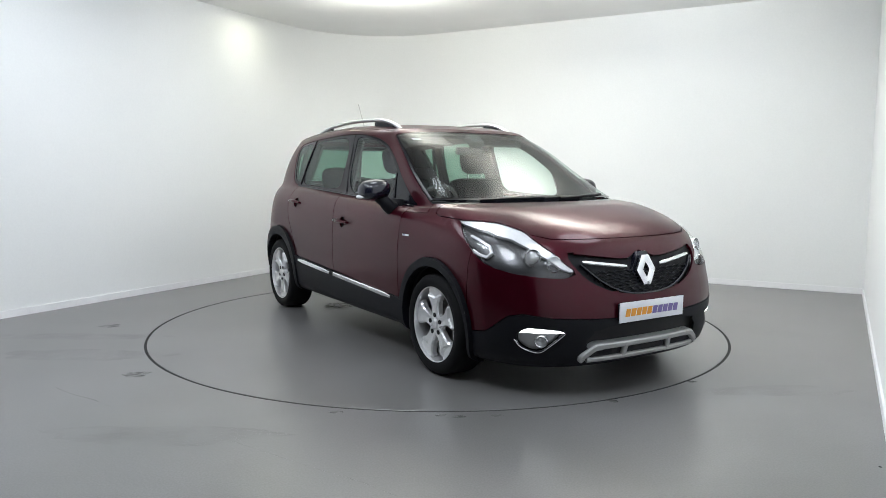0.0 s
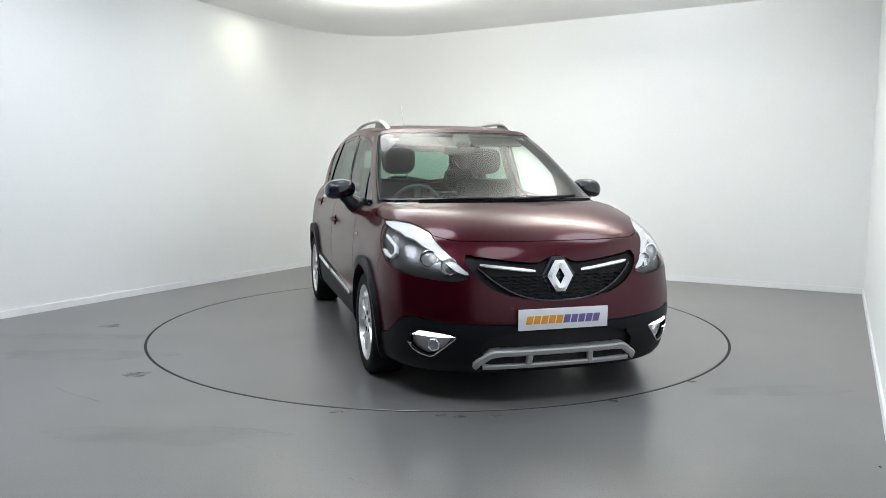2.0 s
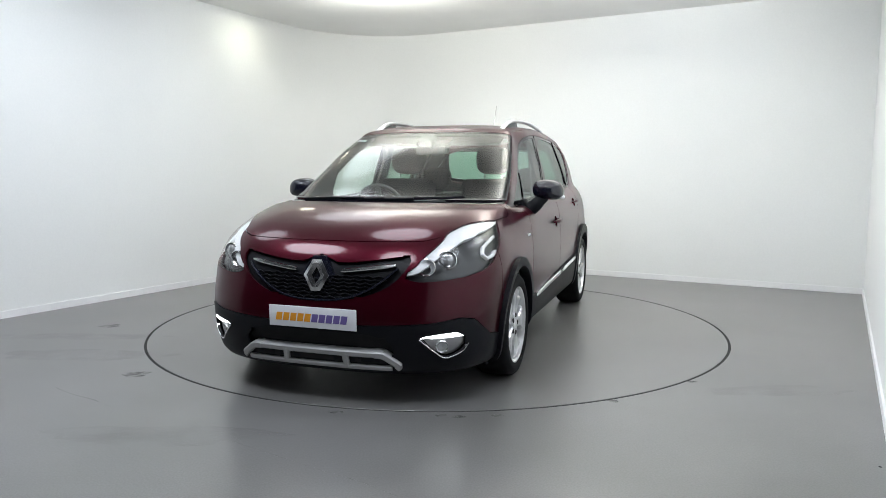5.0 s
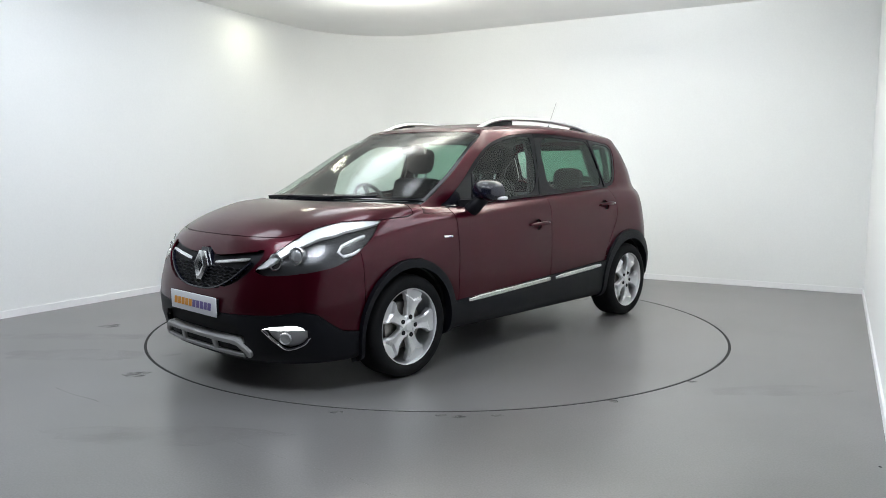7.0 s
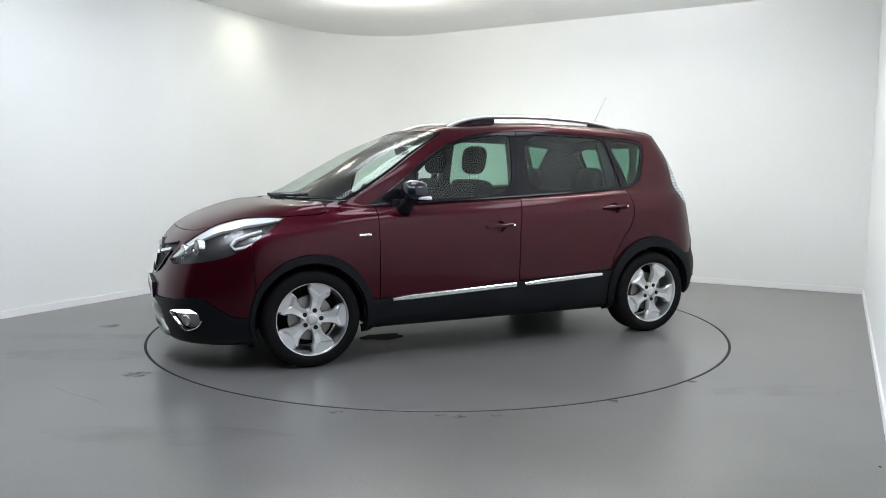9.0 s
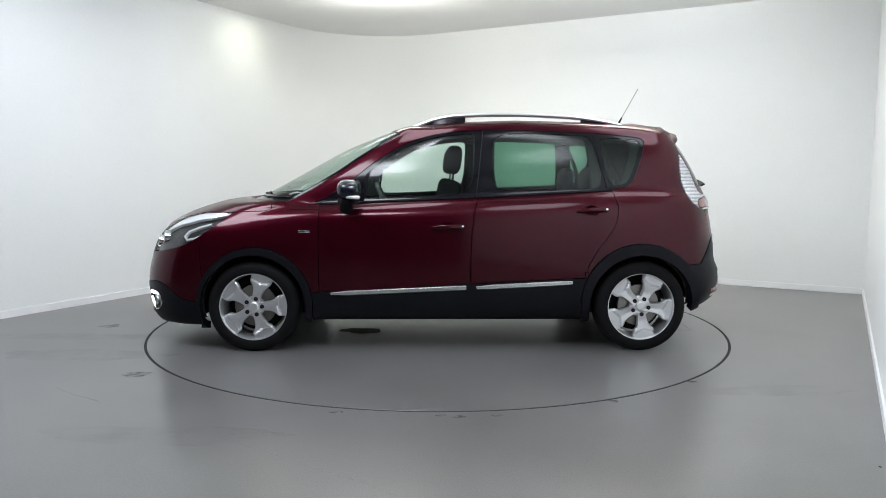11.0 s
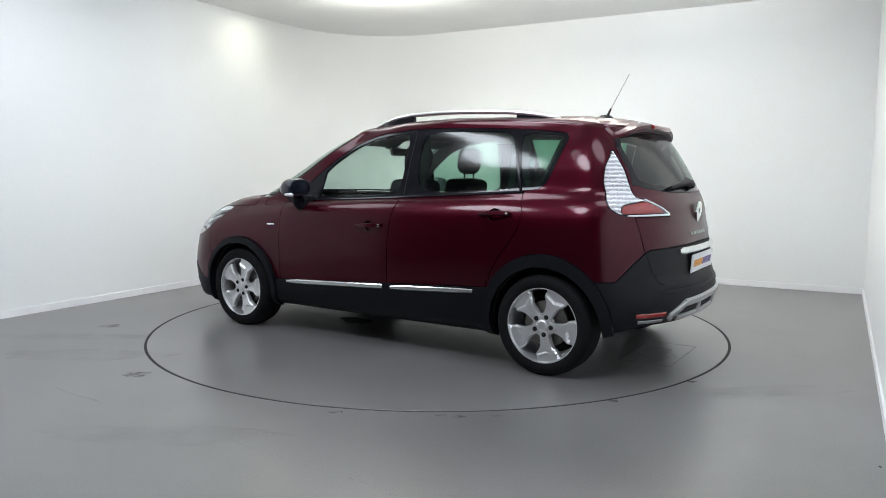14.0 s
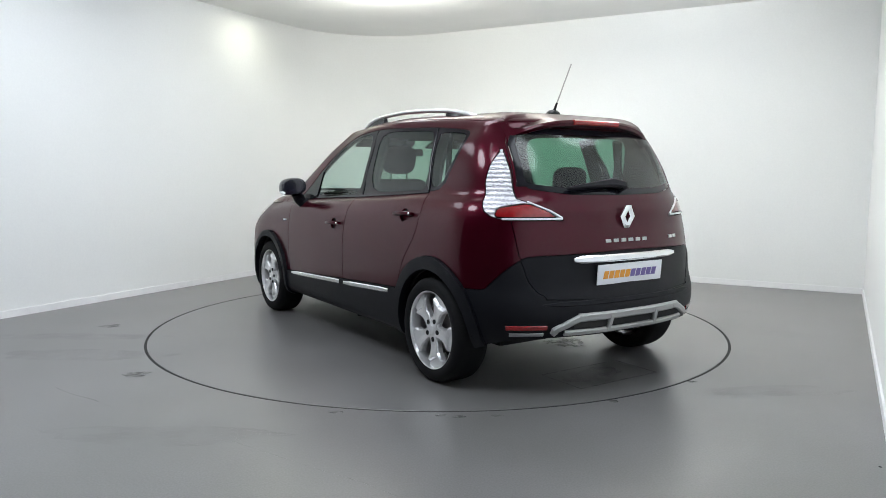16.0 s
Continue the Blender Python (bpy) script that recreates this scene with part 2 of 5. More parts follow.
def build_room():
    # far corner between the left and the far wall is rounded
    rad, path = 1.3, []
    path.append((U0, VD))
    for k in range(25):
        a = radians(180 - 90 * k / 24)
        path.append((U0 + rad + rad * math.cos(a), V1 - rad + rad * math.sin(a)))
    path += [(U1, V1)]

    def sheet(name, pts, z0, z1, thick, mat, label, category):
        bm = bmesh.new()
        n = len(pts)
        outer = []
        for i, p in enumerate(pts):
            a, b = Vector(pts[max(i - 1, 0)]), Vector(pts[min(i + 1, n - 1)])
            d = (b - a).normalized()
            outer.append((p[0] - d.y * thick, p[1] + d.x * thick))
        rows = [[bm.verts.new(room(*q, z)) for q in ring] for ring, z in ((pts, z0), (pts, z1), (outer, z1), (outer, z0))]
        for a, b in zip(rows, rows[1:] + rows[:1]):
            for i in range(n - 1):
                bm.faces.new((a[i], a[i + 1], b[i + 1], b[i]))
        ob = link_bm(name, bm, mat)
        return tagged(ob, label, category, kind="structure")

    sheet("wall_far", path, 0, CEIL, 0.12, WALL, "smooth white painted wall with a rounded corner", "wall")
    sheet("wall_side", [(U1, V1 + 0.12), (U1, VD)], 0, CEIL, 0.12, WALL, "smooth white painted side wall", "wall")
    # unseen end behind the camera, its darkness put into the surface colour
    sheet("wall_back", [(U1 + 0.1, V0), (U0 - 0.1, V0)], 0, CEIL, 0.12, UNLITWALL, "plain dark grey back wall", "wall")
    sheet("wall_left_end", [(U0, V0), (U0, VD)], 0, CEIL, 0.12, UNLITWALL, "plain dark grey wall behind the camera", "wall")
    sheet("wall_right_end", [(U1, VD), (U1, V0)], 0, CEIL, 0.12, UNLITWALL, "plain dark grey wall behind the camera", "wall")
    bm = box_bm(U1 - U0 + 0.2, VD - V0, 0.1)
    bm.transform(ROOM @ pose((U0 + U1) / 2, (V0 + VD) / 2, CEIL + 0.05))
    tagged(link_bm("ceiling_end", bm, UNLITWALL, smooth=False), "dark grey ceiling behind the camera", "ceiling", kind="structure")
    inner = [(path[0][0] + 0.014, path[0][1])]
    for k in range(25):
        a = radians(180 - 90 * k / 24)
        inner.append((U0 + rad + (rad - 0.014) * math.cos(a), V1 - rad + (rad - 0.014) * math.sin(a)))
    inner.append((U1 - 0.014, V1 - 0.014))
    sheet("baseboard", inner, 0, 0.062, 0.013, SKIRT, "low white painted skirting board along the wall", "skirting board")
    sheet("baseboard", [(U1 - 0.014, V1 - 0.016), (U1 - 0.014, VD)], 0, 0.062, 0.013, SKIRT, "low white painted skirting board along the side wall", "skirting board")

    bm = bmesh.new()
    vs = [bm.verts.new(room(u, v, CEIL)) for u, v in path + [(U1, VD)]]
    f = bm.faces.new(vs)
    r = bmesh.ops.extrude_face_region(bm, geom=[f])
    bmesh.ops.translate(bm, verts=[v for v in r["geom"] if isinstance(v, bmesh.types.BMVert)], vec=(0, 0, 0.1))
    tagged(link_bm("ceiling", bm, CEILM, smooth=False), "white painted flat ceiling", "ceiling", kind="structure")

    # floor with a round opening for the turntable
    bm = bmesh.new()
    n = 256
    rows = []
    for r, z in ((TABLE_R + 0.010, -0.03), (TABLE_R + 0.010, 0.0), (2.9, 0.0)):
        rows.append([bm.verts.new((r * math.cos(2 * math.pi * i / n), r * math.sin(2 * math.pi * i / n), z)) for i in range(n)])
    far = []
    for i in range(n):
        a = 2 * math.pi * i / n
        d = Vector((math.cos(a), math.sin(a), 0))
        du, dv = d.dot(RU), d.dot(RV)
        k = min((U1 + 0.05) / du if du > 1e-6 else (U0 - 0.05) / du if du < -1e-6 else 99, (V1 + 0.05) / dv if dv > 1e-6 else (V0 - 0.05) / dv if dv < -1e-6 else 99)
        far.append(bm.verts.new(d * k))
    rows.append(far)
    for a, b in zip(rows, rows[1:]):
        for i in range(n):
            bm.faces.new((a[i], a[(i + 1) % n], b[(i + 1) % n], b[i]))
    tagged(link_bm("floor", bm, FLOOR, smooth=False), "smooth grey painted concrete floor", "floor", kind="structure")


build_room()


def build_turntable():
    base = new("turntable")
    tagged(base, "grey painted round car turntable set flush in the floor", "turntable")
    bm = lathe_bm([(0.001, 0.0), (1.1, 0.0), (TABLE_R - 0.011, 0.0), (TABLE_R - 0.010, -0.001), (TABLE_R - 0.010, -0.05)], 256, "Z")
    part("platform", bm, FLOOR, base, "grey painted flush platform")
    part("joint_ring", lathe_bm([(TABLE_R - 0.0098, -0.003), (TABLE_R + 0.0098, -0.003)], 256, "Z"), GAP, base, "dark joint round the edge")
    return base


turntable = build_turntable()

# ---- the car: x forward, y to its left, z up, middle between the axles ----
car = new("car")
tagged(car, "dark red people carrier with black plastic cladding on a turntable", "car")
HUB_X, HUB_Z, TYRE_R = 1.345, 0.311, 0.315


def tab(pairs, x):
    p = sorted(pairs)
    return np.interp(x, [a for a, _ in p], [b for _, b in p])


# each ring goes round the left half of the body: front x, front corner length, exponent; rear x, length, exponent; half-width and height along x
RINGS = [
    (2.04, 0.62, 2.9, -1.84, 0.50, 2.4, [(0, 0.80)], [(2.1, 0.15), (1.6, 0.17), (0.9, 0.215), (-0.9, 0.215), (-1.8, 0.20)]),
    (2.18, 0.67, 2.9, -1.95, 0.52, 2.4, [(0, 0.865)], [(2.2, 0.17), (1.6, 0.20), (0.9, 0.245), (-0.9, 0.245), (-1.9, 0.23)]),
    (2.225, 0.68, 2.9, -2.04, 0.53, 2.4, [(0, 0.89)], [(2.2, 0.28), (0, 0.31), (-2, 0.32)]),
    (2.245, 0.68, 2.9, -2.085, 0.55, 2.4, [(0, 0.90)], [(2.2, 0.42), (-2, 0.42)]),
    (2.24, 0.68, 2.9, -2.085, 0.55, 2.4, [(0, 0.905)], [(2.2, 0.52), (-2, 0.52)]),
    (2.215, 0.68, 2.9, -2.055, 0.55, 2.4, [(0, 0.908)], [(2.2, 0.62), (-2, 0.62)]),
    (2.185, 0.68, 2.9, -2.045, 0.55, 2.4, [(0, 0.908)], [(2.2, 0.72), (-2, 0.72)]),
    (2.14, 0.67, 2.8, -2.03, 0.55, 2.4, [(1.4, 0.885), (0.8, 0.90), (-1.4, 0.90)], [(2.1, 0.80), (1.6, 0.83), (-2, 0.84)]),
    (2.065, 0.64, 2.8, -2.01, 0.54, 2.4, [(1.4, 0.855), (0.8, 0.885), (-1.4, 0.885)], [(2.05, 0.875), (1.6, 0.89), (0.9, 0.93), (-2, 0.95)]),
    (1.915, 0.62, 2.8, -2.00, 0.52, 2.4, [(1.3, 0.82), (0.8, 0.86), (-1.4, 0.86)], [(1.9, 0.955), (1.5, 0.958), (0.9, 0.975), (-1, 1.02), (-2, 1.02)]),
    (1.67, 0.56, 2.9, -1.985, 0.50, 2.4, [(1.1, 0.80), (0.7, 0.815), (-1.4, 0.83)], [(1.65, 1.03), (1.3, 1.015), (0.9, 1.005), (0, 1.04), (-1, 1.075), (-2, 1.07)]),
    (1.40, 0.43, 2.6, -1.965, 0.49, 2.4, [(0.97, 0.775), (-0.2, 0.765), (-1.3, 0.785)],
     [(1.4, 1.072), (1.1, 1.062), (0.95, 1.03), (0.3, 1.05), (-0.2, 1.075), (-0.9, 1.115), (-1.3, 1.14), (-1.95, 1.12)]),
    (1.06, 0.36, 2.6, -1.885, 0.42, 2.5, [(0.7, 0.73), (-0.2, 0.735), (-1.3, 0.75)], [(1.06, 1.25), (0.7, 1.215), (0, 1.23), (-1.3, 1.27), (-1.88, 1.26)]),
    (0.76, 0.28, 2.7, -1.80, 0.36, 2.6, [(0.48, 0.675), (-0.2, 0.695), (-1.3, 0.705)], [(0.76, 1.41), (0.48, 1.375), (0, 1.385), (-1.3, 1.395), (-1.8, 1.39)]),
    (0.43, 0.13, 3.0, -1.72, 0.30, 2.8, [(0.3, 0.615), (0, 0.655), (-0.5, 0.66), (-1.4, 0.65)],
     [(0.43, 1.54), (0.3, 1.50), (0.1, 1.515), (-0.5, 1.535), (-1, 1.52), (-1.4, 1.485), (-1.72, 1.495)]),
    (0.38, 0.14, 3.0, -1.71, 0.28, 2.8, [(0.25, 0.565), (-0.5, 0.605), (-1.4, 0.585)],
     [(0.38, 1.556), (0.2, 1.56), (-0.1, 1.59), (-0.5, 1.60), (-0.9, 1.592), (-1.3, 1.57), (-1.71, 1.53)]),
    (0.36, 0.14, 3.0, -1.70, 0.28, 2.8, [(0, 0.40)], [(0.36, 1.566), (0.1, 1.605), (-0.5, 1.625), (-1.4, 1.605), (-1.7, 1.55)]),
    (0.35, 0.14, 3.0, -1.69, 0.28, 2.8, [(0, 0.0)], [(0.35, 1.57), (0.1, 1.612), (-0.5, 1.635), (-1.4, 1.612), (-1.69, 1.555)]),
]
NF, NS, NR = 34, 84, 28          # steps round the nose, along the side, round the tail
STEPS = [2, 3, 3, 3, 3, 3, 3, 4, 6, 6, 5, 6, 6, 6, 4, 4, 4]


def ring_points(r):
    xf, lf, nf, xr, lr, nr, wt, zt = r
    xs, ys, us = [], [], []
    wf, wr = float(tab(wt, xf - lf)), float(tab(wt, xr + lr))
    for i in range(NF):
        a = 0.5 * math.pi * i / NF
        xs.append(xf - lf + lf * math.cos(a) ** (2 / nf)), ys.append(wf * math.sin(a) ** (2 / nf)), us.append(i / NF)
    for i in range(NS):
        x = xf - lf + (xr + lr - xf + lf) * i / NS
        xs.append(x), ys.append(float(tab(wt, x))), us.append(1 + i / NS)
    for i in range(NR + 1):
        a = 0.5 * math.pi * (1 - i / NR)
        xs.append(xr + lr - lr * max(math.cos(a), 0) ** (2 / nr)), ys.append(wr * max(math.sin(a), 0) ** (2 / nr)), us.append(2 + i / NR)
    ys[0] = ys[-1] = 0.0
    return np.stack([xs, ys, tab(zt, np.array(xs)), us], 1)


def smooth_along(a, times=2):
    for _ in range(times):
        b = a.copy()
        b[2:-2, 1:3] = 0.25 * a[1:-3, 1:3] + 0.5 * a[2:-2, 1:3] + 0.25 * a[3:-1, 1:3]
        a = b
    return a


def body_grid():
    rows = [smooth_along(ring_points(r)) for r in RINGS]
    rows[-1][:, 1] = 0
    g, vs = [], []
    n = len(rows)
    for k in range(n - 1):
        p0, p1, p2, p3 = rows[max(k - 1, 0)], rows[k], rows[k + 1], rows[min(k + 2, n - 1)]
        m1 = (p2 - p0) * 0.5 if k else (p2 - p1)
        m2 = (p3 - p1) * 0.5 if k < n - 2 else (p2 - p1)
        # limited tangents keep the skin from bulging between uneven rings
        for s in range(STEPS[k]):
            t = s / STEPS[k]
            h = (2 * t ** 3 - 3 * t * t + 1) * p1 + (t ** 3 - 2 * t * t + t) * m1 + (3 * t * t - 2 * t ** 3) * p2 + (t ** 3 - t * t) * m2
            g.append(h), vs.append(k + t)
    g.append(rows[-1]), vs.append(n - 1.0)
    return np.array(g), vs


class Skin:
    """The left half of the body's skin, cut along implicit lines and sorted into panels."""

    def __init__(self):
        g, vs = body_grid()
        self.bm = bm = bmesh.new()
        self.lu, self.lv = bm.verts.layers.float.new("u"), bm.verts.layers.float.new("v")
        rows = []
        for r, v in zip(g, vs):
            row = []
            for x, y, z, u in r:
                q = bm.verts.new((x, max(y, 0.0), z))
                q[self.lu], q[self.lv] = u, v
                row.append(q)
            rows.append(row)
        for a, b in zip(rows, rows[1:]):
            for i in range(len(a) - 1):
                bm.faces.new((a[i], a[i + 1], b[i + 1], b[i]))

    def data(self, verts):
        return np.array([(*q.co, q[self.lu], q[self.lv]) for q in verts])

    def cut(self, f):
        bm, lu, lv = self.bm, self.lu, self.lv
        verts = list(bm.verts)
        val = f(self.data(verts))
        lay = dict(zip(verts, val))
        for e in list(bm.edges):
            a, b = e.verts
            fa, fb = lay[a], lay[b]
            if fa * fb < 0:
                t = fa / (fa - fb)
                if t < 0.04:
                    lay[a] = 0.0
                elif t > 0.96:
                    lay[b] = 0.0
                else:
                    co, u, v = a.co.lerp(b.co, t), a[lu] + (b[lu] - a[lu]) * t, a[lv] + (b[lv] - a[lv]) * t
                    _, q = bmesh.utils.edge_split(e, a, t)
                    q.co, q[lu], q[lv] = co, u, v
                    lay[q] = 0.0
        zero = {q for q in bm.verts if lay.get(q, 1.0) == 0.0}
        todo = {fc for q in zero for fc in q.link_faces}
        for fc in todo:
            z = [q for q in fc.verts if q in zero]
            if len(z) == 2 and not bm.edges.get(z) and len(fc.verts) > 3:
                sides = [lay.get(q, 0) for q in fc.verts if q not in zero]
                if min(sides) < 0 < max(sides):
                    bmesh.utils.face_split(fc, z[0], z[1])

    def sort(self, classify):
        """Panels by name: lists of faces."""
        faces = list(self.bm.faces)
        c = np.array([self.data(f.verts).mean(0) for f in faces])
        names = classify(c)
        out = {}
        for f, nme in zip(faces, names):
            out.setdefault(nme, []).append(f)
        return out


def poly_sd(pts, a, b, close=True, n=5):
    """Signed distance (negative inside) in a plane to a smooth closed outline."""
    if n > 1:
        c = [Vector((p[0], p[1], 0)) for p in pts]
        m = len(c)
        dense = []
        for i in range(m):
            p1, p2 = c[i], c[(i + 1) % m]
            for k in range(n):
                t = k / n
                q = p1.lerp(p2, t)
                dense.append((q.x, q.y))
        # round the corners by averaging neighbours
        d = np.array(dense)
        for _ in range(2):
            d = 0.25 * np.roll(d, 1, 0) + 0.5 * d + 0.25 * np.roll(d, -1, 0)
    else:
        d = np.array(pts, float)
    p = np.stack([a, b], 1)
    best = np.full(len(p), 1e9)
    inside = np.zeros(len(p), bool)
    for q, r in zip(d, np.roll(d, -1, 0)):
        e = r - q
        w = p - q
        t = np.clip((w @ e) / max(e @ e, 1e-12), 0, 1)
        best = np.minimum(best, np.hypot(w[:, 0] - t * e[0], w[:, 1] - t * e[1]))
        if abs(e[1]) > 1e-12:
            hit = ((q[1] > p[:, 1]) != (r[1] > p[:, 1])) & (p[:, 0] < e[0] * (p[:, 1] - q[1]) / e[1] + q[0])
            inside ^= hit
    return np.where(inside, -best, best)


X, Y, Z, U, V = range(5)
FAR = 1.0


def where(d, cond, f):
    """f where cond holds, else far outside."""
    return np.where(cond, f, FAR)


HEADLAMP = [(2.165, 0.662), (2.00, 0.690), (1.87, 0.720), (1.78, 0.755), (1.68, 0.82), (1.59, 0.88), (1.51, 0.945), (1.50, 0.958),
            (1.62, 0.962), (1.74, 0.953), (1.88, 0.915), (1.99, 0.855), (2.075, 0.79), (2.14, 0.72)]
FOG = [(0.795, 0.345), (0.765, 0.405), (0.60, 0.385), (0.572, 0.372), (0.60, 0.345), (0.69, 0.262), (0.765, 0.295)]
GRILLE = [(-0.3, 0.798), (0.035, 0.798), (0.075, 0.772), (0.11, 0.752), (0.25, 0.765), (0.43, 0.790), (0.512, 0.800), (0.505, 0.755), (0.465, 0.69), (0.40, 0.635), (0.30, 0.592),
          (0.20, 0.57), (0.0, 0.56), (-0.3, 0.56)]
INTAKE = [(-0.3, 0.395), (0.30, 0.395), (0.42, 0.36), (0.46, 0.30), (0.42, 0.27), (-0.3, 0.27)]
DLO = [(0.97, 1.018), (0.61, 1.037), (0.29, 1.048), (-0.17, 1.07), (-0.86, 1.108), (-1.15, 1.125), (-1.25, 1.135), (-1.31, 1.19), (-1.405, 1.45), (-1.38, 1.49),
       (-1.05, 1.52), (-0.6, 1.538), (-0.28, 1.542), (-0.08, 1.53), (0.11, 1.505), (0.30, 1.445), (0.50, 1.325), (0.70, 1.165), (0.87, 1.05)]
WIN_F = [(0.60, 1.052), (0.20, 1.067), (-0.165, 1.085), (-0.20, 1.515), (-0.08, 1.508), (0.11, 1.482), (0.30, 1.42), (0.47, 1.312), (0.575, 1.225)]
WIN_R = [(-0.31, 1.098), (-0.86, 1.122), (-1.10, 1.137), (-1.02, 1.497), (-0.87, 1.508), (-0.30, 1.522)]
WIN_Q = [(-1.135, 1.15), (-1.22, 1.156), (-1.275, 1.19), (-1.375, 1.44), (-1.35, 1.473), (-1.065, 1.495)]


def f_hole(d):
    h = np.minimum(np.hypot(d[:, X] - HUB_X, d[:, Z] - HUB_Z), np.hypot(d[:, X] + HUB_X, d[:, Z] - HUB_Z)) - 0.360
    return where(d, d[:, Y] > 0.55, h)


def f_arch(d):
    h = np.minimum(np.hypot(d[:, X] - HUB_X + 0.01, d[:, Z] - HUB_Z - 0.014) - 0.398, np.hypot(d[:, X] + HUB_X, d[:, Z] - HUB_Z - 0.02) - 0.420)
    return where(d, d[:, Y] > 0.5, h)


def f_clad(d):
    x, u = d[:, X], d[:, U]
    front = np.interp(u, [0, 0.18, 0.42, 0.58, 0.68, 0.82, 1.0], [0.43, 0.44, 0.455, 0.478, 0.462, 0.36, 0.33])
    side = np.where(x > 1.3, 0.33, np.where(x > -1.3, 0.462 - 0.054 * x, 0.60))
    rear = np.interp(u, [2, 2.28, 2.42, 2.52, 3], [0.60, 0.605, 0.72, 0.785, 0.80])
    return d[:, Z] - np.where(u < 1, front, np.where(u < 2, side, rear))


def f_head(d):
    return where(d, (d[:, X] > 1.3) & (d[:, Y] > 0.2), poly_sd(HEADLAMP, d[:, X], d[:, Z]))


def f_fog(d):
    return where(d, d[:, X] > 1.5, poly_sd(FOG, d[:, Y], d[:, Z]))


def f_grille(d):
    return where(d, d[:, X] > 1.9, poly_sd(GRILLE, d[:, Y], d[:, Z]))


def f_intake(d):
    return where(d, d[:, X] > 1.9, poly_sd(INTAKE, d[:, Y], d[:, Z]))


def f_screen(d):
    return np.maximum(np.maximum(d[:, U] - 0.90, 11.0 - d[:, V]), d[:, V] - 14.05) * 0.1


def f_cowl(d):
    return np.maximum(d[:, U] - 0.90, 10.72 - d[:, V]) * 0.1


def side_poly(poly):
    return lambda d: where(d, (d[:, U] > 0.90) & (d[:, U] < 2.4) & (d[:, V] > 9.5) & (d[:, V] < 15.5), poly_sd(poly, d[:, X], d[:, Z]))


f_dlo, f_wf, f_wr, f_wq = side_poly(DLO), side_poly(WIN_F), side_poly(WIN_R), side_poly(WIN_Q)


def f_tail(d):
    z = d[:, Z]
    xb = np.interp(z, [0.97, 0.985, 1.0, 1.03, 1.08, 1.18, 1.28, 1.39], [-1.87, -1.80, -1.755, -1.715, -1.685, -1.648, -1.645, -1.668])
    yi = np.interp(z, [0.98, 1.03, 1.075, 1.095, 1.15, 1.25, 1.40], [0.42, 0.50, 0.60, 0.648, 0.645, 0.634, 0.628])
    return np.maximum(np.maximum(d[:, X] - xb, yi - d[:, Y]), np.maximum(0.98 - z, z - 1.395))


def f_rearwin(d):
    z = d[:, Z]
    w = np.interp(z, [1.10, 1.16, 1.25, 1.40, 1.47, 1.50], [0.61, 0.628, 0.612, 0.598, 0.56, 0.50])
    zb = np.interp(d[:, Y], [0, 0.35, 0.55, 0.65], [1.115, 1.12, 1.145, 1.18])
    return where(d, d[:, X] < -1.4, np.maximum(np.maximum(d[:, Y] - w, zb - z), z - 1.492))


def f_gate(d):
    z = d[:, Z]
    w = np.interp(z, [0.535, 0.54, 0.56, 0.59, 0.66, 0.81, 1.0, 1.1, 1.2, 1.4, 1.51], [0.3, 0.45, 0.56, 0.61, 0.655, 0.69, 0.705, 0.665, 0.635, 0.608, 0.56])
    return where(d, d[:, X] < -1.4, np.maximum(d[:, Y] - w, 0.537 - z))


def f_roof(d):
    return (14.75 - d[:, V]) * 0.1


def f_bonnet(d):
    edge = np.interp(d[:, U], [0, 0.35, 0.6, 0.85, 1.0], [7.85, 7.9, 8.55, 9.0, 9.1])
    return np.maximum((edge - d[:, V]) * 0.1, 1.20 + 0.12 * np.maximum(0, 1 - d[:, Y]) - d[:, X])


def f_bumper(d):
    return where(d, d[:, V] < 9, 1.70 + 0.05 * (d[:, Z] - 0.6) - d[:, X])


def f_rearbumper(d):
    return d[:, X] + 1.62


def f_door1(d):
    return np.where(d[:, V] < 11.5, d[:, X] - 0.893, FAR)


def f_door2(d):
    return d[:, X] - np.interp(d[:, Z], [0.3, 0.8, 0.95, 1.1], [-0.15, -0.16, -0.18, -0.215])


def f_door3(d):
    return d[:, X] - np.interp(d[:, Z], [0.55, 0.70, 0.76, 0.83, 0.90, 1.0, 1.12], [-0.95, -1.03, -1.075, -1.13, -1.165, -1.18, -1.15])


def f_scin(d):
    return np.maximum(np.maximum(d[:, U] - 0.845, 11.10 - d[:, V]), d[:, V] - 13.93) * 0.1


def f_rwin(d):
    return f_rearwin(d) + 0.034


def f_cup(d):
    a = np.hypot((d[:, X] - 0.0075) / 1.25, d[:, Z] - 0.862)
    b = np.hypot((d[:, X] + 0.990) / 1.25, d[:, Z] - 0.974)
    return where(d, (d[:, Y] > 0.5) & (d[:, V] < 11), np.minimum(a, b) - 0.039)


def f_band(d):
    """The pale light guide along the headlamp's upper edge."""
    up = np.interp(d[:, X], [1.50, 1.62, 1.74, 1.88, 1.99, 2.075, 2.14], [0.958, 0.962, 0.953, 0.915, 0.855, 0.79, 0.72])
    return where(d, (d[:, X] > 1.45) & (d[:, Y] > 0.2) & (d[:, Z] > 0.65), up - np.interp(d[:, X], [1.5, 1.62, 1.8, 1.95, 2.15], [0.010, 0.034, 0.044, 0.032, 0.018]) - d[:, Z])


def f_drl(d):
    return where(d, (d[:, X] > 1.7) & (d[:, Y] > 0.5), 0.370 + 0.05 * np.abs(d[:, Y] - 0.66) - d[:, Z])


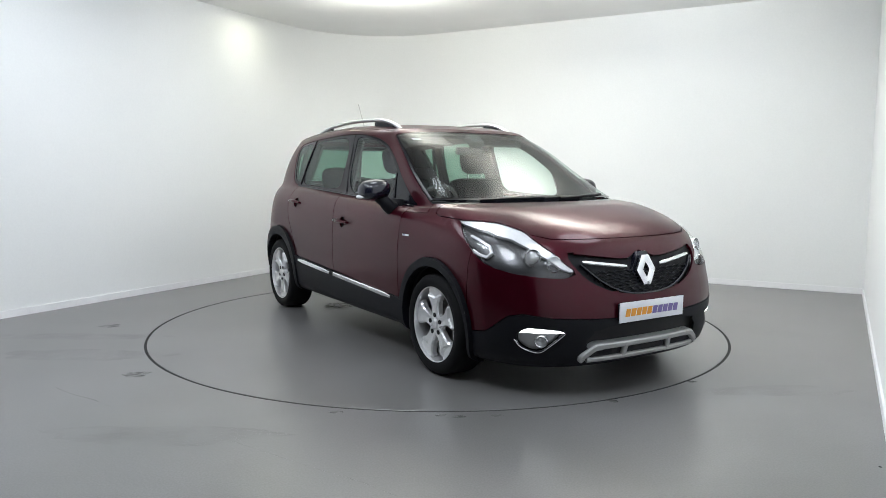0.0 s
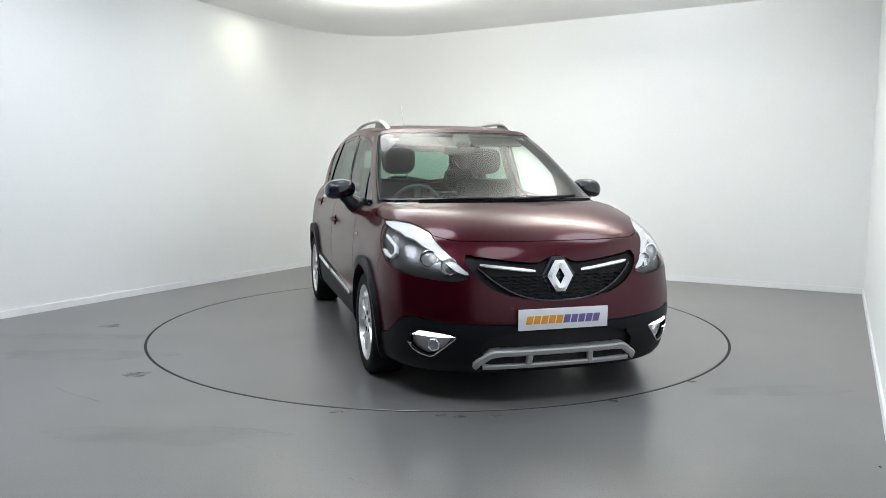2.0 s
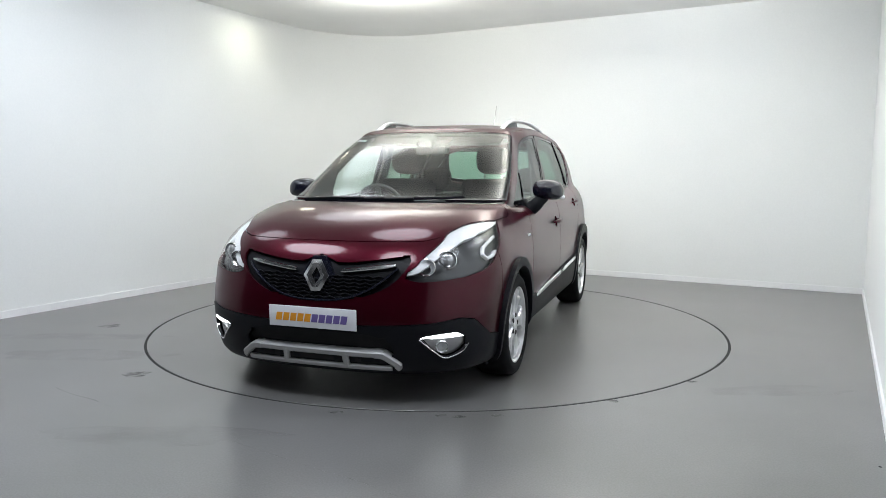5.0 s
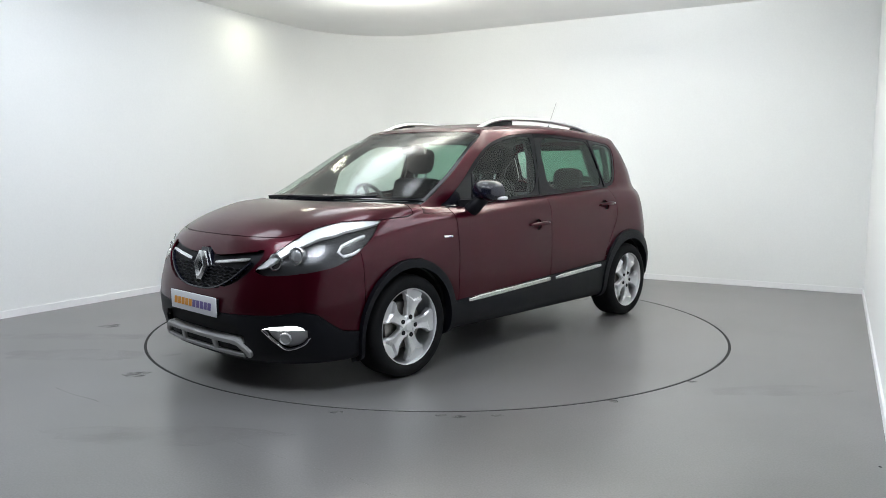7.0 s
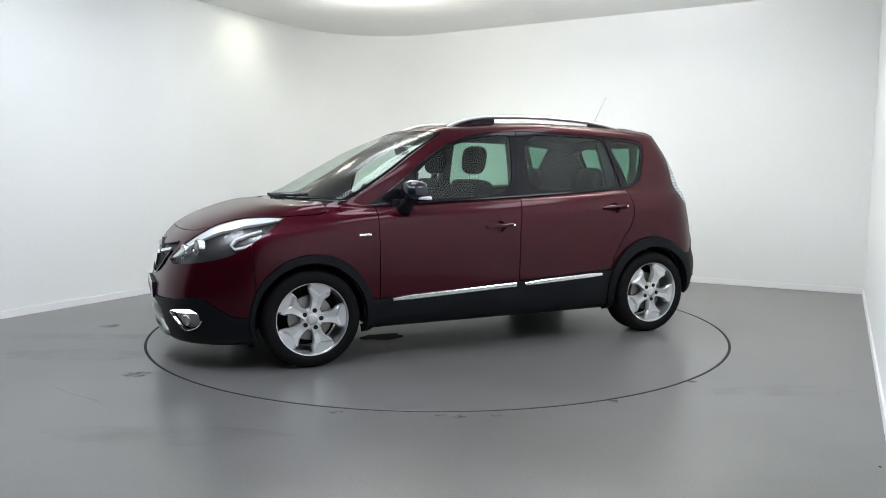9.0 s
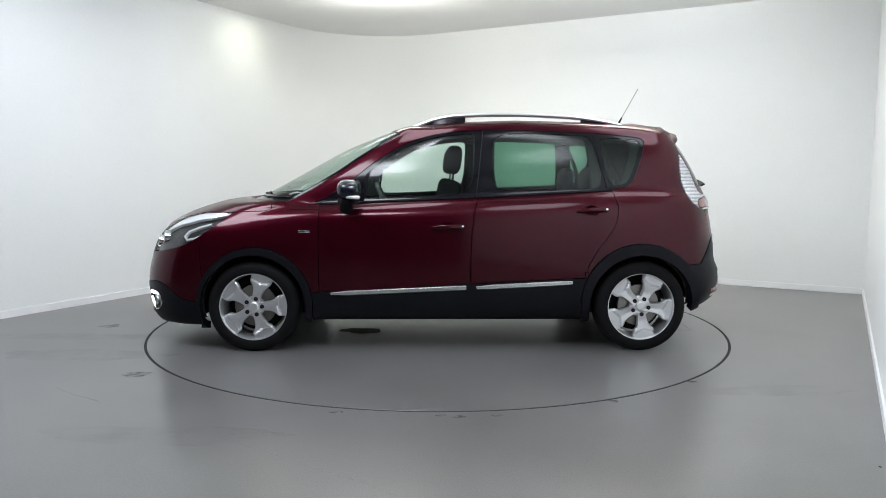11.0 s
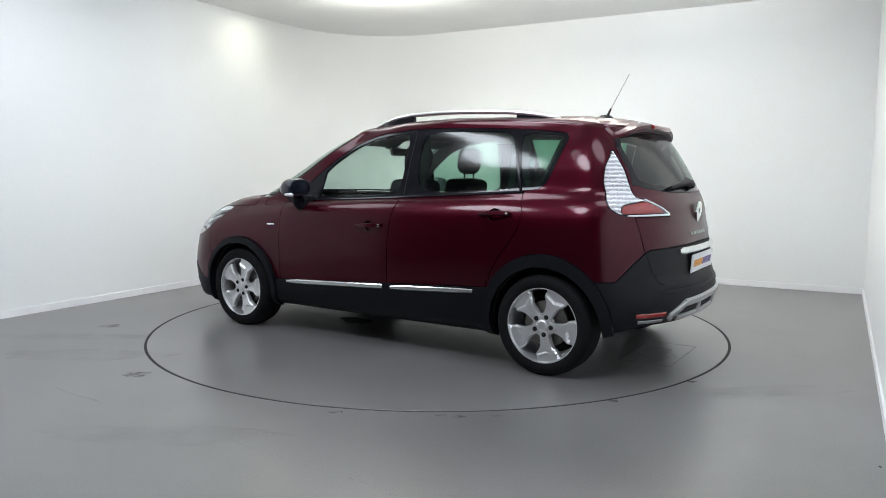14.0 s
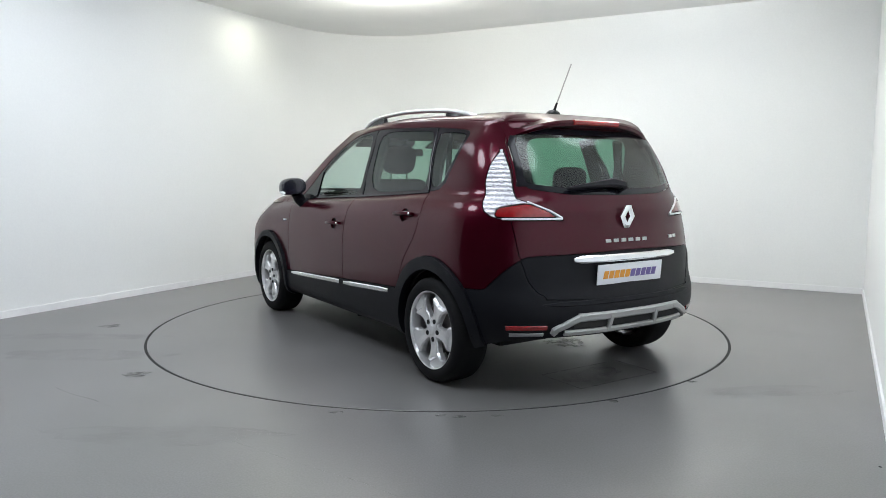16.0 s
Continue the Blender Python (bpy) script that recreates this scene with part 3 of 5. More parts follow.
def f_red(d):
    z = d[:, Z]
    return np.where(d[:, X] < -1.5, np.maximum(np.maximum(f_tail(d) + 0.018, z - 1.068 + 0.25 * np.maximum(0, d[:, X] + 1.86)), d[:, X] + 1.775), FAR)


def f_under(d):
    """The rear bumper's lower edge, which rises towards the back."""
    edge = np.minimum(0.283 + 0.30 * np.maximum(0, -1.71 - d[:, X]), 0.342)
    return where(d, d[:, X] < -1.58, d[:, Z] - edge)


def f_wing(d):
    """The wing's rear upper end against the windscreen pillar."""
    return where(d, d[:, X] > 0.8, np.minimum(d[:, Z] - 0.982, 1.13 - d[:, X]))


def f_row(k):
    return lambda d: (d[:, V] - k) * 0.1


def f_doortop(d):
    """The front door's upper edge ahead of the window."""
    return where(d, (d[:, X] > 0.5) & (d[:, U] > 0.8), d[:, Z] - np.interp(d[:, X], [0.5, 0.86, 0.9], [1.07, 1.038, 1.022]))


skin = Skin()
for cutter in (f_wing, f_doortop, f_row(9.2), f_row(11.2), f_hole, f_under, f_arch, f_clad, f_head, f_fog, f_grille, f_intake, f_screen, f_cowl, f_tail, f_rearwin, f_gate, f_roof, f_bonnet,
               f_bumper, f_rearbumper, f_door1, f_door2, f_door3, f_dlo, f_wf, f_wr, f_wq, f_band, f_drl, f_red, f_cup, f_rwin, f_scin):
    skin.cut(cutter)


def classify(d):
    side = d[:, U] > 0.9
    t = {k: f(d) < 0 for k, f in dict(hole=f_hole, arch=f_arch, clad=f_clad, head=f_head, fog=f_fog, grille=f_grille, intake=f_intake, screen=f_screen, cowl=f_cowl,
                                      tail=f_tail, rearwin=f_rearwin, gate=f_gate, roof=f_roof, bonnet=f_bonnet, bumper=f_bumper, rearb=f_rearbumper,
                                      d1=f_door1, d2=f_door2, d3=f_door3, dlo=f_dlo, wf=f_wf, wr=f_wr, wq=f_wq).items()}
    front, rear = d[:, X] > 0, d[:, X] < -1.4
    below = d[:, V] < 11.5
    conds = [
        ("hole", t["hole"] | (f_under(d) < 0)), ("handle_cup", f_cup(d) < 0), ("windscreen", t["screen"]), ("tail_lamp", t["tail"]), ("headlamp", t["head"]), ("fog_lamp", t["fog"]),
        ("grille", t["grille"]), ("intake", t["intake"]), ("rear_window", t["rearwin"]),
        ("front_window", t["wf"]), ("rear_door_window", t["wr"]), ("quarter_window", t["wq"]), ("window_surround", t["dlo"]),
        ("wheel_arch_front", t["arch"] & front), ("wheel_arch_rear", t["arch"] & ~front),
        ("tailgate_lower", t["gate"] & t["clad"]), ("rear_bumper", t["clad"] & (d[:, X] < -1.3)), ("front_bumper_lower", t["clad"] & (d[:, X] > 1.3)),
        ("sill", t["clad"]), ("tailgate", t["gate"] & (d[:, V] < 14.75)), ("roof", t["roof"]),
        ("cowl", t["cowl"] & (d[:, V] < 11.2) & ~side), ("bonnet", t["bonnet"] & (d[:, V] < 11) & (d[:, U] < 1)), ("front_bumper", t["bumper"] & (d[:, V] < 9.2)),
        ("wing", below & ~t["d1"] & (d[:, X] > 0.8) & (f_wing(d) < 0)), ("front_door", t["d1"] & below & ~t["d2"] & (d[:, X] < 0.893) & ((d[:, X] < 0.55) | (f_doortop(d) < 0))), ("rear_door", below & t["d2"] & ~t["d3"]),
    ]
    names = np.full(len(d), "side_frame", object)
    done = np.zeros(len(d), bool)
    for nme, c in conds:
        c = c & ~done
        names[c] = nme
        done |= c
    return names


PANELS_OF = skin.sort(classify)


def subset(name, source, f):
    fs = PANELS_OF[source]
    val = f(np.array([skin.data(q.verts).mean(0) for q in fs]))
    PANELS_OF[name] = [q for q, k in zip(fs, val) if k < 0]
    PANELS_OF[name + "_rest"] = [q for q, k in zip(fs, val) if k >= 0]


subset("rw_in", "rear_window", f_rwin)
subset("sc_in", "windscreen", f_scin)
subset("band", "headlamp", f_band)
subset("drl", "fog_lamp", f_drl)
subset("red", "tail_lamp", f_red)
PANELS_OF["cup_f"] = [f for f in PANELS_OF["handle_cup"] if f.calc_center_median().x > -0.5]
PANELS_OF["cup_r"] = [f for f in PANELS_OF["handle_cup"] if f.calc_center_median().x < -0.5]
skin.bm.normal_update()
for q in skin.bm.verts:
    if q.co.y < 1e-6:
        q.normal = Vector((q.normal.x, 0, q.normal.z)).normalized()


# f_door1 stops at the belt: the wing's rear edge above it belongs to the pillar
def panel(name, mat, parent, out_name, both, proud=0.0, gap=0.0022, lip=0.014, label="", depth=0.0):
    """Builds a panel of the skin with a turned-in edge. both: one part across the middle, else one on each side."""
    faces = PANELS_OF.get(name, [])
    if not faces:
        return []
    verts = {}
    for f in faces:
        for q in f.verts:
            verts[q] = None
    fs = set(faces)
    edges = {}
    for f in faces:
        for e in f.edges:
            edges[e] = edges.get(e, 0) + 1
    rim = [e for e, k in edges.items() if k == 1 and not (both and all(q.co.y < 1e-5 for q in e.verts))]
    pull = {}
    for e in rim:
        f = next(g for g in e.link_faces if g in fs)
        a, b = e.verts
        d = (b.co - a.co)
        if d.length < 1e-6:
            continue
        n = f.normal.cross(d).normalized()
        if n.dot(f.calc_center_median() - (a.co + b.co) / 2) < 0:
            n = -n
        for q in e.verts:
            pull.setdefault(q, []).append(n)
    co = {}
    for q in verts:
        p = q.co + q.normal * (proud - depth)
        if q in pull and gap:
            s = sum(pull[q], Vector())
            if s.length > 1e-4:
                p = p + s.normalized() * gap
        if q.co.y < 1e-5 and both:
            p.y = 0
        co[q] = p
    made = []
    for sgn in ((1,), (-1,)) if not both else ((1, -1),):
        pts, nrm, polys = [], [], []
        for s in sgn:
            idx = {}
            for q in verts:
                idx[q] = len(pts)
                pts.append((co[q].x, co[q].y * s, co[q].z)), nrm.append((q.normal.x, q.normal.y * s, q.normal.z))
            for f in faces:
                loop = [idx[q] for q in f.verts]
                polys.append(loop if s > 0 else loop[::-1])
            if lip:
                for e in rim:
                    f = next(g for g in e.link_faces if g in fs)
                    l = next(k for k in f.loops if k.edge == e)
                    a, b = l.vert, l.link_loop_next.vert
                    pa, pb = co[a], co[b]
                    qa, qb = pa - a.normal * lip, pb - b.normal * lip
                    fn = (pb - pa).cross(a.normal)
                    fn = fn.normalized() if fn.length > 1e-9 else a.normal
                    base = len(pts)
                    for k in (pa, pb, qb, qa):
                        pts.append((k.x, k.y * s, k.z)), nrm.append((fn.x, fn.y * s, fn.z))
                    loop = [base + 1, base, base + 3, base + 2]
                    polys.append(loop if s > 0 else loop[::-1])
        me = bpy.data.meshes.new(out_name)
        me.from_pydata(pts, [], polys)
        me.shade_smooth()
        me.normals_split_custom_set_from_vertices(nrm)
        me.materials.append(mat)
        ob = new(out_name, me)
        ob.parent = parent
        if label:
            ob["label"] = label
        made.append(ob)
    return made


# which way the skin's faces wind: outwards
cen = sum((f.normal.dot(f.calc_center_median() - Vector((0, 0, 0.8))) > 0) for f in skin.bm.faces)
if cen < len(skin.bm.faces) / 2:
    bmesh.ops.reverse_faces(skin.bm, faces=skin.bm.faces[:])
    skin.bm.normal_update()
    for q in skin.bm.verts:
        if q.co.y < 1e-6:
            q.normal = Vector((q.normal.x, 0, q.normal.z)).normalized()

bonnet = panel("bonnet", PAINT, car, "bonnet", True, gap=0.004)[0]
panel("front_bumper", PAINT, car, "front_bumper", True)
lower = panel("front_bumper_lower", CLAD, car, "bumper_skirt", True, proud=0.004, label="black textured plastic lower bumper")[0]
panel("wing", PAINT, car, "wing", False)
doors_f = panel("front_door", PAINT, car, "front_door", False, gap=0.003)
doors_r = panel("rear_door", PAINT, car, "rear_door", False, gap=0.003)
for key, owners in (("cup_f", doors_f), ("cup_r", doors_r)):
    for ob, own in zip(panel(key, PAINT, car, "handle_recess", False, depth=0.026, gap=-0.003, lip=0.0, label="body-coloured handle recess"), owners):
        ob.parent = own
panel("side_frame", PAINT, car, "body_side", False)
roof = panel("roof", PAINT, car, "roof", True)[0]
gate = panel("tailgate", PAINT, car, "tailgate", True, gap=0.003)[0]
gate_low = panel("tailgate_lower", CLAD, gate, "lower_panel", True, proud=0.003, label="black textured plastic lower tailgate panel")[0]
rear_bumper = panel("rear_bumper", CLAD, car, "rear_bumper", True, proud=0.006, label="black textured plastic rear bumper")[0]
panel("sill", CLAD, car, "sill_cladding", False, proud=0.012, label="black textured plastic sill cladding")
panel("wheel_arch_front", CLAD, car, "wheel_arch", False, proud=0.028, lip=0.05, label="black plastic wheel arch flare")
panel("wheel_arch_rear", CLAD, car, "wheel_arch", False, proud=0.024, lip=0.05, label="black plastic wheel arch flare")
panel("cowl", BLACKG, car, "cowl", True, depth=0.012, label="black plastic scuttle below the windscreen")
panel("window_surround", BLACKG, car, "window_frame", False, depth=0.003, label="gloss black window surround")
panel("sc_in_rest", BLACKG, car, "windscreen_border", True, depth=0.002, gap=0.003, lip=0.006, label="black windscreen border")
screen = panel("sc_in", GLASS, car, "windscreen", True, depth=0.002, gap=0.0, lip=0.0, label="clear green-tinted windscreen")[0]
panel("rw_in_rest", BLACKG, gate, "window_border", True, depth=0.002, gap=0.0015, lip=0.006, label="gloss black rear window border")
rear_glass = panel("rw_in", PRIVACY, gate, "rear_window", True, depth=0.002, gap=0.0, lip=0.0, label="dark tinted heated rear window")[0]
for nme, mat, owners in (("front_window", GLASS, doors_f), ("rear_door_window", PRIVACY, doors_r), ("quarter_window", PRIVACY, None)):
    for i, ob in enumerate(panel(nme, mat, car, "window" if owners else "quarter_window", False, depth=0.006, gap=0.0, lip=0.004)):
        if owners:
            ob.parent = owners[i]
grille = panel("grille", CLAD, car, "grille", True, depth=0.02, lip=0.0, gap=0.0, label="black honeycomb grille with chrome strips")[0]
panel("intake", DARK, lower, "intake", True, depth=0.03, gap=0.0, lip=0.0)
heads = panel("headlamp", LENS, car, "headlamp", False, lip=0.02, label="clear headlamp with silver reflector")
for src, mat, nme, dep, lab in (("band", WHITELENS, "light_guide", 0.010, "pale silver indicator strip"), ("band_rest", BEZEL, "bezel", 0.034, "dark chrome reflector housing")):
    for ob, own in zip(panel(src, mat, car, nme, False, depth=dep, gap=0.0, lip=0.02, label=lab), heads):
        ob.parent = own
fogs = panel("drl_rest", BEZEL2, car, "fog_lamp", False, depth=0.022, gap=0.0, lip=0.0, label="fog lamp with white running light strip")
for ob, own in zip(panel("drl", DRL, car, "running_light", False, proud=0.002, lip=0.02, label="glowing white running light strip"), fogs):
    ob.parent = own
tails = panel("red_rest", RIBLENS, car, "tail_lamp", False, proud=0.003, gap=0.006, lip=0.02, label="clear ribbed tail lamp with red lower segment")
for ob, own in zip(panel("red", REDLENS, car, "red_lens", False, proud=0.001, lip=0.01, label="red tail lamp segment"), tails):
    ob.parent = own
panel("roof", LINER, car, "headlining", True, depth=0.05, gap=0.0, lip=0.0, label="pale grey headlining")
panel("window_surround", PILLAR, car, "window_trim", False, depth=0.018, gap=0.0, lip=0.0, label="grey window trim")
panel("side_frame", PILLAR, car, "pillar_trim", False, depth=0.04, gap=0.0, lip=0.0, label="grey pillar trim")

# dark shell behind the other panels
GLAZED = ("hole", "windscreen", "rear_window", "front_window", "rear_door_window", "quarter_window", "roof", "side_frame", "window_surround", "shell", "band", "band_rest", "drl", "drl_rest", "red", "red_rest", "cup_f", "cup_r", "rw_in", "rw_in_rest", "sc_in", "sc_in_rest")
PANELS_OF["shell"] = [f for k, fs in PANELS_OF.items() if k not in GLAZED for f in fs]
panel("shell", DARK, car, "inner_shell", True, depth=0.048, gap=0.0, lip=0.0)


def wheel_bm():
    t, w = TYRE_R, 0.108
    tyre = lathe_bm([(0.228, -w + 0.012), (0.240, -w), (0.275, -w - 0.004), (t - 0.018, -w + 0.004), (t - 0.004, -w + 0.022), (t, -w + 0.045), (t, w - 0.045), (t - 0.004, w - 0.022),
                     (t - 0.018, w - 0.004), (0.275, w + 0.004), (0.240, w), (0.230, w - 0.008)], 64)
    return tyre


wheel = new("wheel")
wheel.parent = car
wheel["label"] = "silver five-spoke alloy wheel with black tyre"
part("tyre", wheel_bm(), TYRE, wheel, "black rubber tyre")
part("rim", lathe_bm([(0.228, -0.08), (0.236, 0.094), (0.233, 0.103), (0.227, 0.101), (0.221, 0.07), (0.212, -0.08)], 64), ALLOY, wheel)
part("brake_disc", lathe_bm([(0.02, 0.03), (0.145, 0.03), (0.145, 0.005), (0.02, 0.005)], 40), DISC, wheel, "steel brake disc")
part("barrel", lathe_bm([(0.195, -0.07), (0.01, -0.05)], 40), DARK, wheel)


def spoke_bm():
    """One spoke that widens into a Y towards the rim; in x (across), z (out), y out of the wheel."""
    bm = bmesh.new()
    cols = (-1, -0.86, -0.6, -0.3, 0, 0.3, 0.6, 0.86, 1)
    top = []
    for k in range(29):
        r = 0.035 + 0.187 * k / 28
        hw = float(np.interp(r, [0.035, 0.075, 0.115, 0.145, 0.165, 0.180, 0.222], [0.034, 0.031, 0.036, 0.046, 0.066, 0.072, 0.078]))
        y = float(np.interp(r, [0.035, 0.10, 0.16, 0.222], [0.088, 0.085, 0.092, 0.097]))
        row = []
        for u in cols:
            # a chevron step near the rim, and sloping flanks
            step = max(0.0, min(1.0, (r - 0.155 - 0.026 * abs(u)) / 0.012))
            flank = 0.012 if abs(u) == 1 else 0.0
            row.append(bm.verts.new((hw * u, y - flank - 0.013 * step + 0.004 * abs(u) * (1 - step), r - (0.004 if flank else 0))))
        top.append(row)
    for a, b in zip(top, top[1:]):
        for i in range(8):
            bm.faces.new((a[i], a[i + 1], b[i + 1], b[i]))
    r = bmesh.ops.extrude_face_region(bm, geom=bm.faces[:])
    bmesh.ops.translate(bm, verts=[v for v in r["geom"] if isinstance(v, bmesh.types.BMVert)], vec=(0, -0.028, 0))
    return bm


for k in range(5):
    bm = spoke_bm()
    bm.transform(Matrix.Rotation(2 * math.pi * k / 5 + math.pi, 4, "Y"))
    part("spoke", bm, ALLOY, wheel, smooth=False)
    a = 2 * math.pi * (k + 0.5) / 5
    bm = lathe_bm([(0.0005, 0.092), (0.0145, 0.0915), (0.0145, 0.06)], 16)
    bm.transform(Matrix.Translation((0.057 * math.sin(a), 0.0, 0.057 * math.cos(a))))
    part("wheel_nut", bm, DARK, wheel, "black wheel nut recess")
part("hub_cap", lathe_bm([(0.0005, 0.098), (0.026, 0.096), (0.032, 0.090), (0.07, 0.082), (0.075, 0.06)], 32), ALLOY, wheel)
HUB_Y = 0.805
wheel.matrix_basis = pose(HUB_X, HUB_Y, HUB_Z, 0, 20, 0)
for x, y, turn, spin in ((-HUB_X, HUB_Y, 0, 10), (HUB_X, -HUB_Y, 180, 40), (-HUB_X, -HUB_Y, 180, 5)):
    copy_thing(wheel, pose(x, y, HUB_Z, 0, spin, turn))

# ---- fittings of the car ----
from mathutils.bvhtree import BVHTree

TREE = BVHTree.FromBMesh(skin.bm)


def on_front(y, z):
    p, n, _, _ = TREE.ray_cast(Vector((3, abs(y), z)), Vector((-1, 0, 0)))
    return (Vector((p.x, y, z)), Vector((n.x, n.y if y >= 0 else -n.y, n.z)))


def on_rear(y, z):
    p, n, _, _ = TREE.ray_cast(Vector((-3, abs(y), z)), Vector((1, 0, 0)))
    return (Vector((p.x, y, z)), Vector((n.x, n.y if y >= 0 else -n.y, n.z)))


def on_side(x, z, s=1):
    p, n, _, _ = TREE.ray_cast(Vector((x, 2, z)), Vector((0, -1, 0)))
    return (Vector((x, p.y * s, z)), Vector((n.x, n.y * s, n.z)))


def on_top(x, y):
    p, n, _, _ = TREE.ray_cast(Vector((x, abs(y), 3)), Vector((0, 0, -1)))
    return (Vector((x, y, p.z)), Vector((n.x, n.y if y >= 0 else -n.y, n.z)))


def bar_bm(spots, width, proud, sink=0.01, taper=False):
    """A flat bar lying on the skin along spots (place, normal); width may be one number or one for each spot."""
    bm = bmesh.new()
    rows = []
    for i, (p, n) in enumerate(spots):
        d = spots[min(i + 1, len(spots) - 1)][0] - spots[max(i - 1, 0)][0]
        side = d.cross(n).normalized()
        w = (width[i] if isinstance(width, (list, tuple)) else width) / 2
        c = min(proud * 0.5, w * 0.4)
        rows.append([bm.verts.new(p + side * a + n * b) for a, b in ((-w, -sink), (-w, proud - c), (-w + c, proud), (w - c, proud), (w, proud - c), (w, -sink))])
    for a, b in zip(rows, rows[1:]):
        for k in range(6):
            bm.faces.new((a[k], a[(k + 1) % 6], b[(k + 1) % 6], b[k]))
    bm.faces.new(rows[0]), bm.faces.new(rows[-1])
    return bm


def line2(a, b, n=6):
    return [(a[0] + (b[0] - a[0]) * k / n, a[1] + (b[1] - a[1]) * k / n) for k in range(n + 1)]


def both_sides(name, make, mat, owners, label=""):
    """The same part on the left and, mirrored, on the right."""
    for own, bm in zip(owners, (make(), mirrored(make()))):
        part(name, bm, mat, own, label)


# wheel housings and floor pan
def housing_bm(x):
    bm = bmesh.new()
    rows = []
    for k in range(33):
        a = radians(-12 + 204 * k / 32) if x > 0 else radians(-12 + 188 * k / 32)
        c, s = x + 0.385 * math.cos(a), HUB_Z + 0.385 * math.sin(a)
        rows.append([bm.verts.new((c, y, s)) for y in (0.885, 0.55)] + [bm.verts.new((x + 0.02 * math.cos(a), 0.55, HUB_Z + 0.02 * math.sin(a)))])
    for a, b in zip(rows, rows[1:]):
        for k in range(2):
            bm.faces.new((a[k], a[k + 1], b[k + 1], b[k]))
    return bm


for hx in (HUB_X, -HUB_X):
    for bm in (housing_bm(hx), mirrored(housing_bm(hx))):
        part("wheel_housing", bm, DARK, car)
part("floor_pan", join(box_bm(3.5, 1.08, 0.12, pose(0.205, 0, 0.26), 0.02), box_bm(1.86, 1.66, 0.10, pose(0, 0, 0.275), 0.02)), DARK, car, "black underbody")
part("rear_undertray", box_bm(0.42, 1.08, 0.05, pose(-1.70, 0, 0.375, 0, 6, 0), 0.02), DARK, car)
part("exhaust_box", box_bm(0.30, 0.55, 0.14, pose(-1.72, -0.25, 0.40), 0.05, 3), DARK, car)

# ---- front: badge, strips, grille bars, plate, skid plate ----
OUT8 = [(0, 0.085), (0.027, 0.085), (0.076, 0), (0.027, -0.085), (0, -0.085), (-0.027, -0.085), (-0.076, 0), (-0.027, 0.085)]
IN8 = [(0, 0.044), (0.003, 0.040), (0.026, 0), (0.003, -0.040), (0, -0.044), (-0.003, -0.040), (-0.026, 0), (-0.003, 0.040)]


def diamond_bm(scale, m, depth=0.016):
    """A hollow raised diamond in y, z facing x."""
    bm = bmesh.new()
    mid = [((a[0] * 0.55 + b[0] * 0.45), (a[1] * 0.55 + b[1] * 0.45)) for a, b in zip(OUT8, IN8)]
    rows = [[bm.verts.new((x, q[0] * scale, q[1] * scale)) for q in ring] for ring, x in ((OUT8, 0), (OUT8, depth * 0.6), (mid, depth), (IN8, depth * 0.6), (IN8, 0))]
    for a, b in zip(rows, rows[1:]):
        for k in range(8):
            bm.faces.new((a[k], a[(k + 1) % 8], b[(k + 1) % 8], b[k]))
    bm.transform(m)
    return bm


part("badge", diamond_bm(1.0, pose(2.196, 0, 0.686, 0, -9, 0), 0.022), CHROME, grille, "chrome diamond badge")
bm = bmesh.new()
back = [bm.verts.new((2.186 - 0.16 * z, y * 1.28, 0.690 + z * 1.18)) for y, z in OUT8]
bm.faces.new(back)
r = bmesh.ops.extrude_face_region(bm, geom=bm.faces[:])
bmesh.ops.translate(bm, verts=[v for v in r["geom"] if isinstance(v, bmesh.types.BMVert)], vec=(-0.03, 0, 0))
part("badge_mount", bm, NAVY, grille, "gloss dark badge surround")


def front_line(pts, lift=0.0):
    out = []
    for y, z in pts:
        p, n = on_front(y, z)
        out.append((p + n * lift, n))
    return out


for s in (1, -1):
    part("chrome_strip", bar_bm(front_line([(s * y, z) for y, z in line2((0.135, 0.715), (0.435, 0.752), 8)], -0.012), [0.014] + [0.022] * 7 + [0.014], 0.014), CHROME, grille, "chrome grille strip")
# honeycomb: staggered short bars
for row in range(9):
    z = 0.578 + 0.019 * row
    half = float(np.interp(z, [0.56, 0.58, 0.61, 0.66, 0.71, 0.75], [0.10, 0.22, 0.30, 0.38, 0.43, 0.43]))
    if z > 0.70:
        continue
    pts = []
    n = max(4, int(half * 2 / 0.03))
    for k in range(n + 1):
        y = -half + 2 * half * k / n
        pts.append((y, z + (0.0045 if (k + row) % 2 else -0.0045)))
    part("grille_bar", bar_bm(front_line(pts, -0.018), 0.006, 0.010), CLAD, grille)
part("grille_back", bar_bm(front_line(line2((-0.34, 0.635), (0.34, 0.635), 12), -0.034), 0.12, 0.004), GAP, grille)
part("grille_edge", bar_bm(front_line([(y, 0.558 + 0.0002 + 0.19 * (abs(y) / 0.46) ** 2.6) for y in np.linspace(-0.45, 0.45, 29)], -0.004), 0.010, 0.008), NAVY, grille, "gloss dark grille edge")


